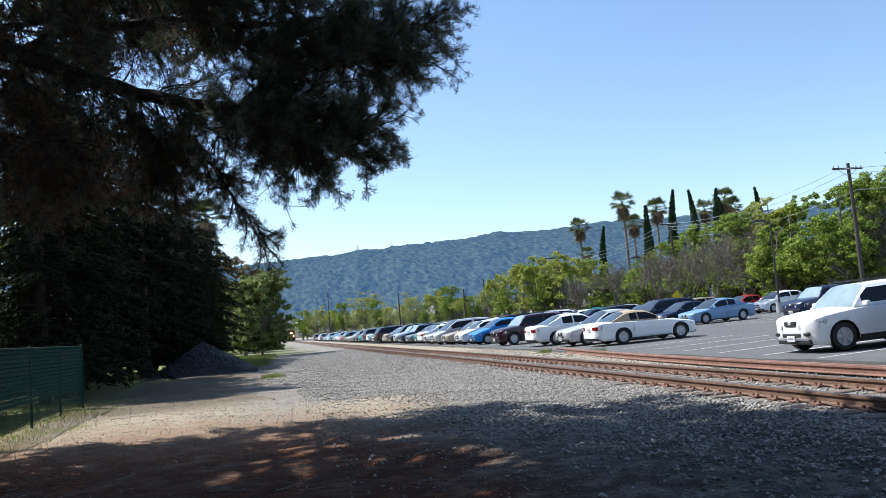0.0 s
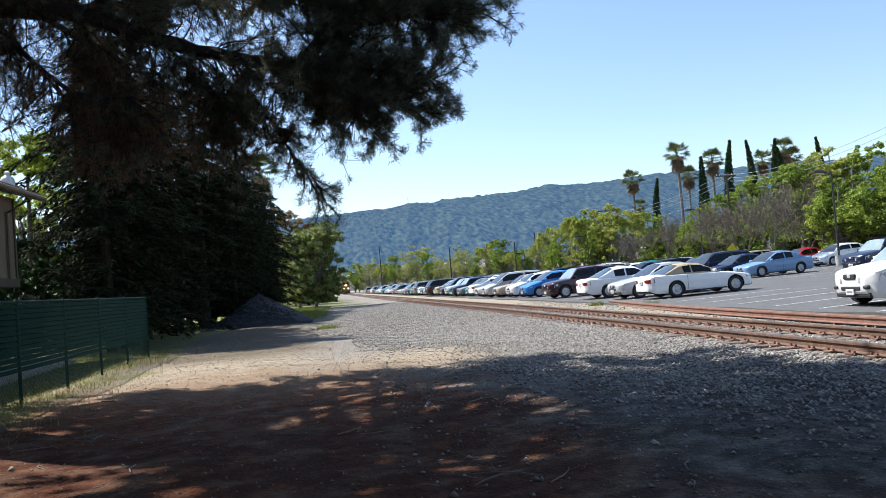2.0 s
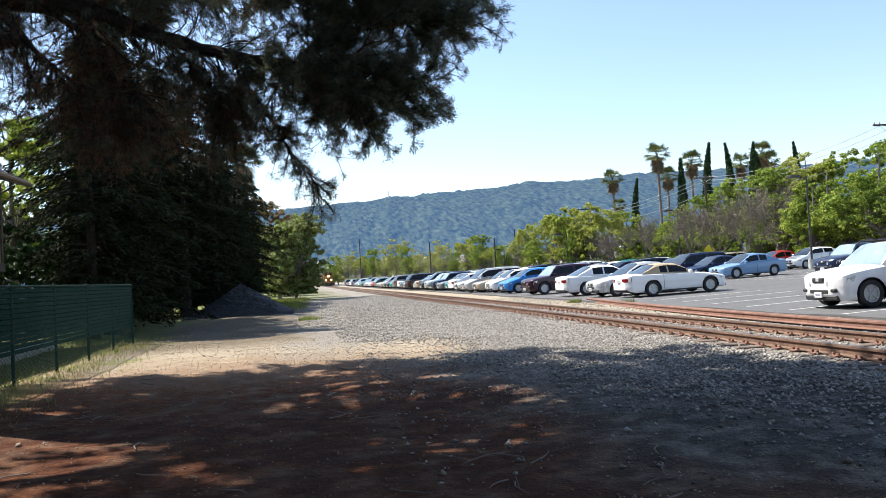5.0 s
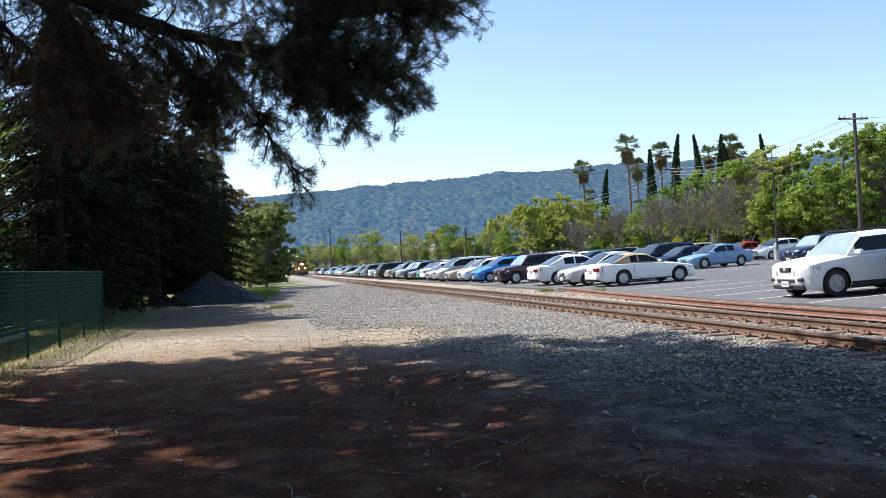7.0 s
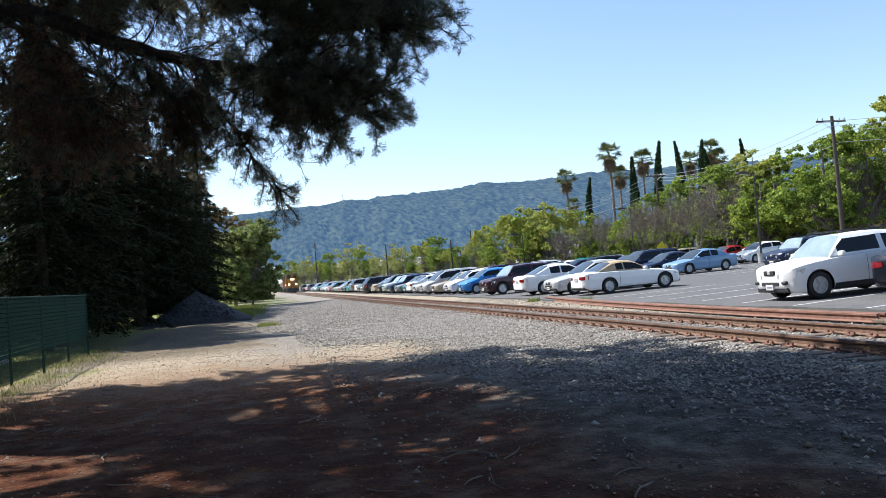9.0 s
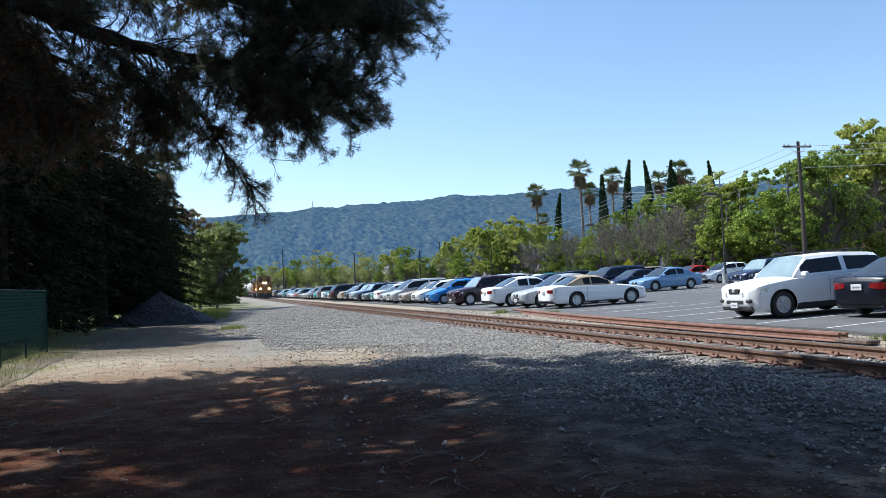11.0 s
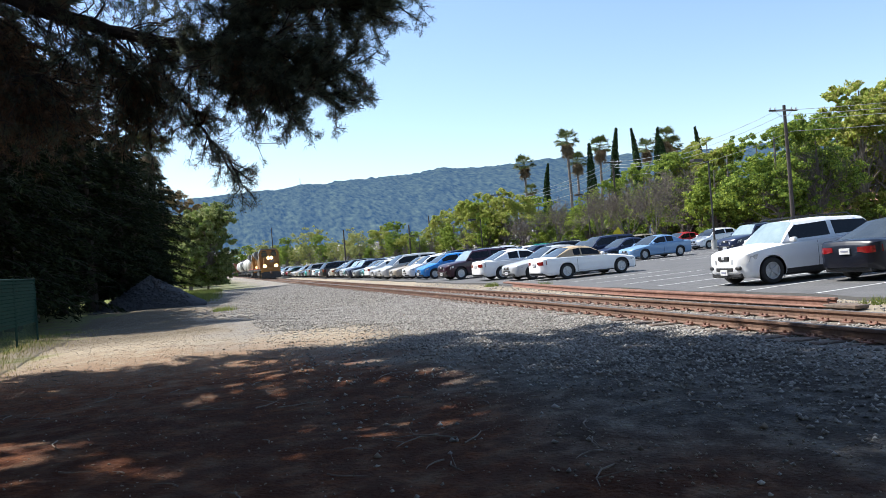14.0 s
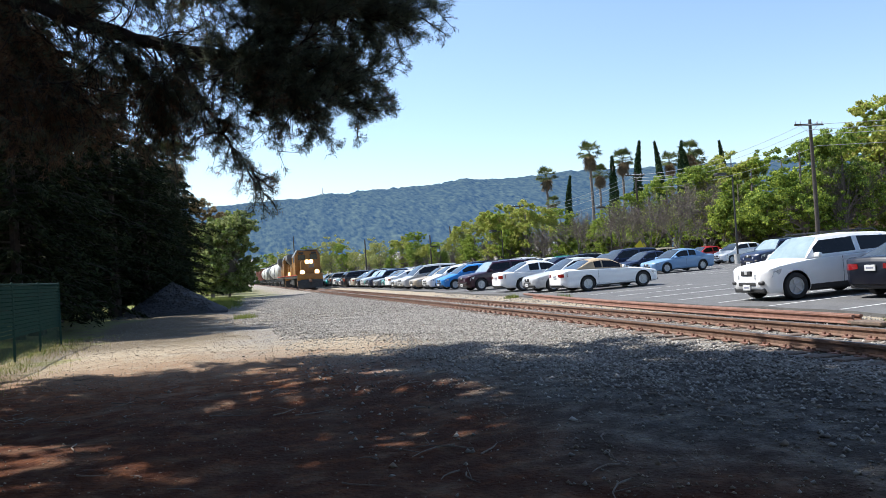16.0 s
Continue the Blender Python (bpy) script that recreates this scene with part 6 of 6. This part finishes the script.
def locomotive():
    """A six-axle road engine, its nose towards -y at y = 0; 22 m long."""
    eng = thing("locomotive", "yellow and grey diesel freight locomotive with lit headlamps", "locomotive", group="train")
    part("frame", Buf().box((3.0, 21.4, 0.35), (0, 11.1, 1.45), 0.05), black_iron, eng)
    part("walkway_sill", Buf().box((3.1, 21.2, 0.1), (0, 11.1, 1.66), 0.02), yellow, eng, "yellow side sill")
    nose = Buf().extrude([(-0.95, 1.7), (0.95, 1.7), (0.95, 3.2), (0.7, 3.45), (-0.7, 3.45), (-0.95, 3.2)], 1.0, 2.7)
    n = part("nose", nose, yellow, eng, "blunt yellow nose", smooth=20)
    part("nose_door", Buf().box((0.6, 0.05, 1.3), (-0.35, 0.98, 2.4), 0.02), yellow, n)
    part("emblem", Buf().box((0.7, 0.03, 0.5), (0.25, 0.985, 2.75), 0.02), eng_grey, n, "plain grey emblem shape")
    cab = Buf().extrude([(-1.52, 1.7), (1.52, 1.7), (1.52, 3.95), (1.15, 4.55), (-1.15, 4.55), (-1.52, 3.95)], 2.7, 5.2)
    cb = part("cab", cab, yellow, eng, smooth=20)
    part("cab_roof", Buf().extrude([(-1.56, 3.97), (-1.16, 4.6), (1.16, 4.6), (1.56, 3.97), (1.56, 4.06), (1.2, 4.72), (-1.2, 4.72), (-1.56, 4.06)], 2.55, 5.25), eng_grey, eng, "grey cab roof", smooth=20)
    for s in (-1, 1):
        part("front_window", Buf().box((0.85, 0.04, 0.62), (s * 0.72, 2.69, 3.82), 0.02), car_glass, cb)
        part("side_window", Buf().box((0.04, 1.5, 0.65), (s * 1.525, 4.0, 3.55), 0.02), car_glass, cb)
        part("number_board", Buf().box((0.62, 0.05, 0.24), (s * 0.75, 2.64, 4.3), 0.02), black_trim, cb)
        # lamp discs made oversize to take in their glare
        d = part("ditch_light", Buf().tube([(s * 0.86, 0.62, 1.98), (s * 0.86, 0.8, 1.98)], 0.3, 14), black_trim, eng)
        part("bulb", Buf().tube([(s * 0.86, 0.58, 1.98), (s * 0.86, 0.615, 1.98)], 0.28, 14), beam, d, "glowing ditch light")
        part("headlight", Buf().tube([(s * 0.24, 0.93, 3.22), (s * 0.24, 0.985, 3.22)], 0.25, 14), beam, cb, "glowing headlamp")
        hr = Buf()
        for k in range(9):
            y = 0.7 + k * 2.45
            hr.tube([(s * 1.48, y, 1.7), (s * 1.48, y, 2.75)], 0.022, 5)
        hr.tube([(s * 1.48, 0.7, 2.75), (s * 1.48, 20.4, 2.75)], 0.022, 5)
        part("handrail", hr, yellow, eng)
        st = Buf()
        for k in range(4):
            st.box((0.55, 0.22, 0.04), (s * 1.2, 0.65, 0.5 + k * 0.36), 0.0)
        st.box((0.05, 0.3, 1.4), (s * 1.48, 0.65, 1.05), 0.0)
        part("steps", st, yellow, eng)
        part("stripe", Buf().box((0.03, 20.5, 0.09), (s * 1.56, 11.2, 1.66), 0.0), eng_red, eng, "red stripe")
    part("front_plate", Buf().box((2.9, 0.12, 0.75), (0, 0.35, 1.4), 0.04), yellow, eng)
    plow = Buf().add([(-1.5, 0.4, 1.1), (0, 0.05, 1.1), (1.5, 0.4, 1.1), (-1.45, 0.15, 0.12), (0, -0.25, 0.12), (1.45, 0.15, 0.12), (-1.5, 0.6, 1.1), (1.5, 0.6, 1.1), (-1.45, 0.5, 0.12), (1.45, 0.5, 0.12)], [(0, 3, 4, 1), (1, 4, 5, 2), (6, 8, 3, 0), (2, 5, 9, 7), (0, 1, 2, 7, 6), (3, 8, 9, 5, 4), (6, 7, 9, 8)])
    part("plow", plow, black_iron, eng, smooth=0)
    part("coupler", Buf().box((0.3, 0.9, 0.35), (0, -0.1, 0.95), 0.06), rust, eng)
    part("front_rail", Buf().tube([(-1.2, 0.5, 1.7), (-1.2, 0.5, 2.7), (-0.4, 0.5, 2.75), (0.4, 0.5, 2.75), (1.2, 0.5, 2.7), (1.2, 0.5, 1.7)], 0.024, 5), yellow, eng)
    part("long_hood", Buf().extrude([(-0.95, 1.7), (0.95, 1.7), (0.95, 4.1), (0.75, 4.4), (-0.75, 4.4), (-0.95, 4.1)], 5.2, 20.6), yellow, eng, smooth=20)
    part("hood_roof", Buf().extrude([(-0.98, 4.08), (-0.78, 4.42), (0.78, 4.42), (0.98, 4.08), (0.98, 4.2), (0.8, 4.52), (-0.8, 4.52), (-0.98, 4.2)], 5.25, 20.6), eng_grey, eng, smooth=20)
    part("radiator", Buf().extrude([(-1.05, 3.3), (1.05, 3.3), (1.55, 3.9), (1.55, 4.5), (1.3, 4.65), (-1.3, 4.65), (-1.55, 4.5), (-1.55, 3.9)], 16.4, 20.4), eng_grey, eng, "flared grey radiator housing", smooth=20)
    part("exhaust_stack", Buf().box((0.5, 1.1, 0.3), (0, 9.6, 4.62), 0.03), black_iron, eng)
    part("horn", Buf().tube([(0.4, 4.2, 4.82), (0.4, 3.6, 4.86)], [0.05, 0.12], 8), eng_grey, eng)
    part("fuel_tank", Buf().box((2.7, 5.2, 0.9), (0, 11.0, 0.9), 0.15), black_iron, eng)
    bogie(eng, 4.2, 3)
    bogie(eng, 17.9, 3)
    return eng


def tank_car(m, label):
    car = thing("tank_car", label, "railway wagon", group="train")
    R = 1.48
    b = Buf().tube([(0, y, 2.85) for y in (0.9, 1.0, 1.25, 1.7, 14.6, 15.05, 15.3, 15.4)], [0.3, 0.8, 1.25, R, R, 1.25, 0.8, 0.3], 28)
    tank = part("tank", b, m, car)
    part("dome", Buf().tube([(0, 8.1, 4.2), (0, 8.1, 4.62), (0, 8.1, 4.7)], [0.5, 0.48, 0.3], 16), black_iron, tank)
    for y in (4.3, 8.1, 12.0):
        bb = Buf()
        n = 28
        V = [(q * math.cos(a), yy, 2.85 + q * math.sin(a)) for a in (2 * math.pi * k / n for k in range(n)) for q, yy in ((R + 0.012, y - 0.05), (R + 0.012, y + 0.05))]
        bb.add(V, [(2 * k, 2 * k + 1, (2 * k + 3) % (2 * n), (2 * k + 2) % (2 * n)) for k in range(n)])
        part("band", bb, black_iron, tank)
    part("underframe", Buf().box((0.8, 16.2, 0.4), (0, 8.1, 1.15), 0.04), black_iron, car)
    for y in (0.5, 15.7):
        part("end_platform", Buf().box((2.9, 0.9, 0.12), (0, y, 1.3), 0.02), black_iron, car)
    part("ladder", Buf().box((0.06, 0.5, 2.4), (-1.56, 8.1, 2.6), 0.01), black_iron, car)
    bogie(car, 2.2, 2, 0.42)
    bogie(car, 14.0, 2, 0.42)
    return car


def box_car(m, label, ribs=True, name="box_car"):
    car = thing(name, label, "railway wagon", group="train")
    body = part("body", Buf().box((3.05, 15.4, 3.3), (0, 8.1, 2.85), 0.05), m, car)
    for k in range(13):
        for s in (-1, 1):
            part("rib", Buf().box((0.08, 0.1, 3.1), (s * 1.55, 0.8 + k * 1.22, 2.85), 0.015), m, body)
    part("roof", Buf().extrude([(-1.58, 4.48), (1.58, 4.48), (1.58, 4.58), (0, 4.78), (-1.58, 4.58)], 0.35, 15.85), galv if name == "box_car" else m, car, smooth=0)
    if name == "box_car":
        for s in (-1, 1):
            part("sliding_door", Buf().box((0.1, 3.0, 3.0), (s * 1.58, 8.1, 2.8), 0.02), m, body)
    else:
        for y in (4.0, 8.1, 12.2):
            part("hopper_chute", Buf().add([(-1.3, y - 1.6, 1.3), (1.3, y - 1.6, 1.3), (1.3, y + 1.6, 1.3), (-1.3, y + 1.6, 1.3), (-0.4, y - 0.4, 0.5), (0.4, y - 0.4, 0.5), (0.4, y + 0.4, 0.5), (-0.4, y + 0.4, 0.5)], [(0, 1, 5, 4), (1, 2, 6, 5), (2, 3, 7, 6), (3, 0, 4, 7), (4, 5, 6, 7)]), m, car, smooth=0)
    part("underframe", Buf().box((2.6, 16.2, 0.3), (0, 8.1, 1.1), 0.03), black_iron, car)
    bogie(car, 2.2, 2, 0.42)
    bogie(car, 14.0, 2, 0.42)
    return car


TRAIN = []


def build_train():
    eng = locomotive()
    TRAIN.append((eng, 0.0))
    TRAIN.append((copy_thing(eng, pose(0, 0, 0)), 22.8))
    at_y = 45.8
    kinds = {}
    for k in "wwkwwbbbhhhhbwwhh":
        if k not in kinds:
            kinds[k] = {"w": lambda: tank_car(tank_white, "dirty white railway tank wagon"), "k": lambda: tank_car(tank_black, "black railway tank wagon"), "b": lambda: box_car(box_brown, "oxide-red ribbed box wagon"), "h": lambda: box_car(hopper_grey, "grey ribbed covered hopper wagon", name="hopper_car")}[k]()
            ob = kinds[k]
        else:
            ob = copy_thing(kinds[k], pose(0, 0, 0))
        TRAIN.append((ob, at_y))
        at_y += 17.0


def motions():
    """The train rolls steadily towards the camera along the track."""
    for ob, back in TRAIN:
        walk(ob, [(t, pose(TX, 97.0 + back + 15.5 * (16.0 - t), RZ)) for t in (0.0, 4.0, 8.0, 12.0, 16.0)])


build_ground()
build_lot()
build_hills()
build_pine()
sky_block_pine()
build_trees()
build_fence()
build_house()
build_heap()
build_poles()
build_sign()
build_far_house()
build_cars()
build_train()
build_grass()
build_litter()
build_track()
motions()
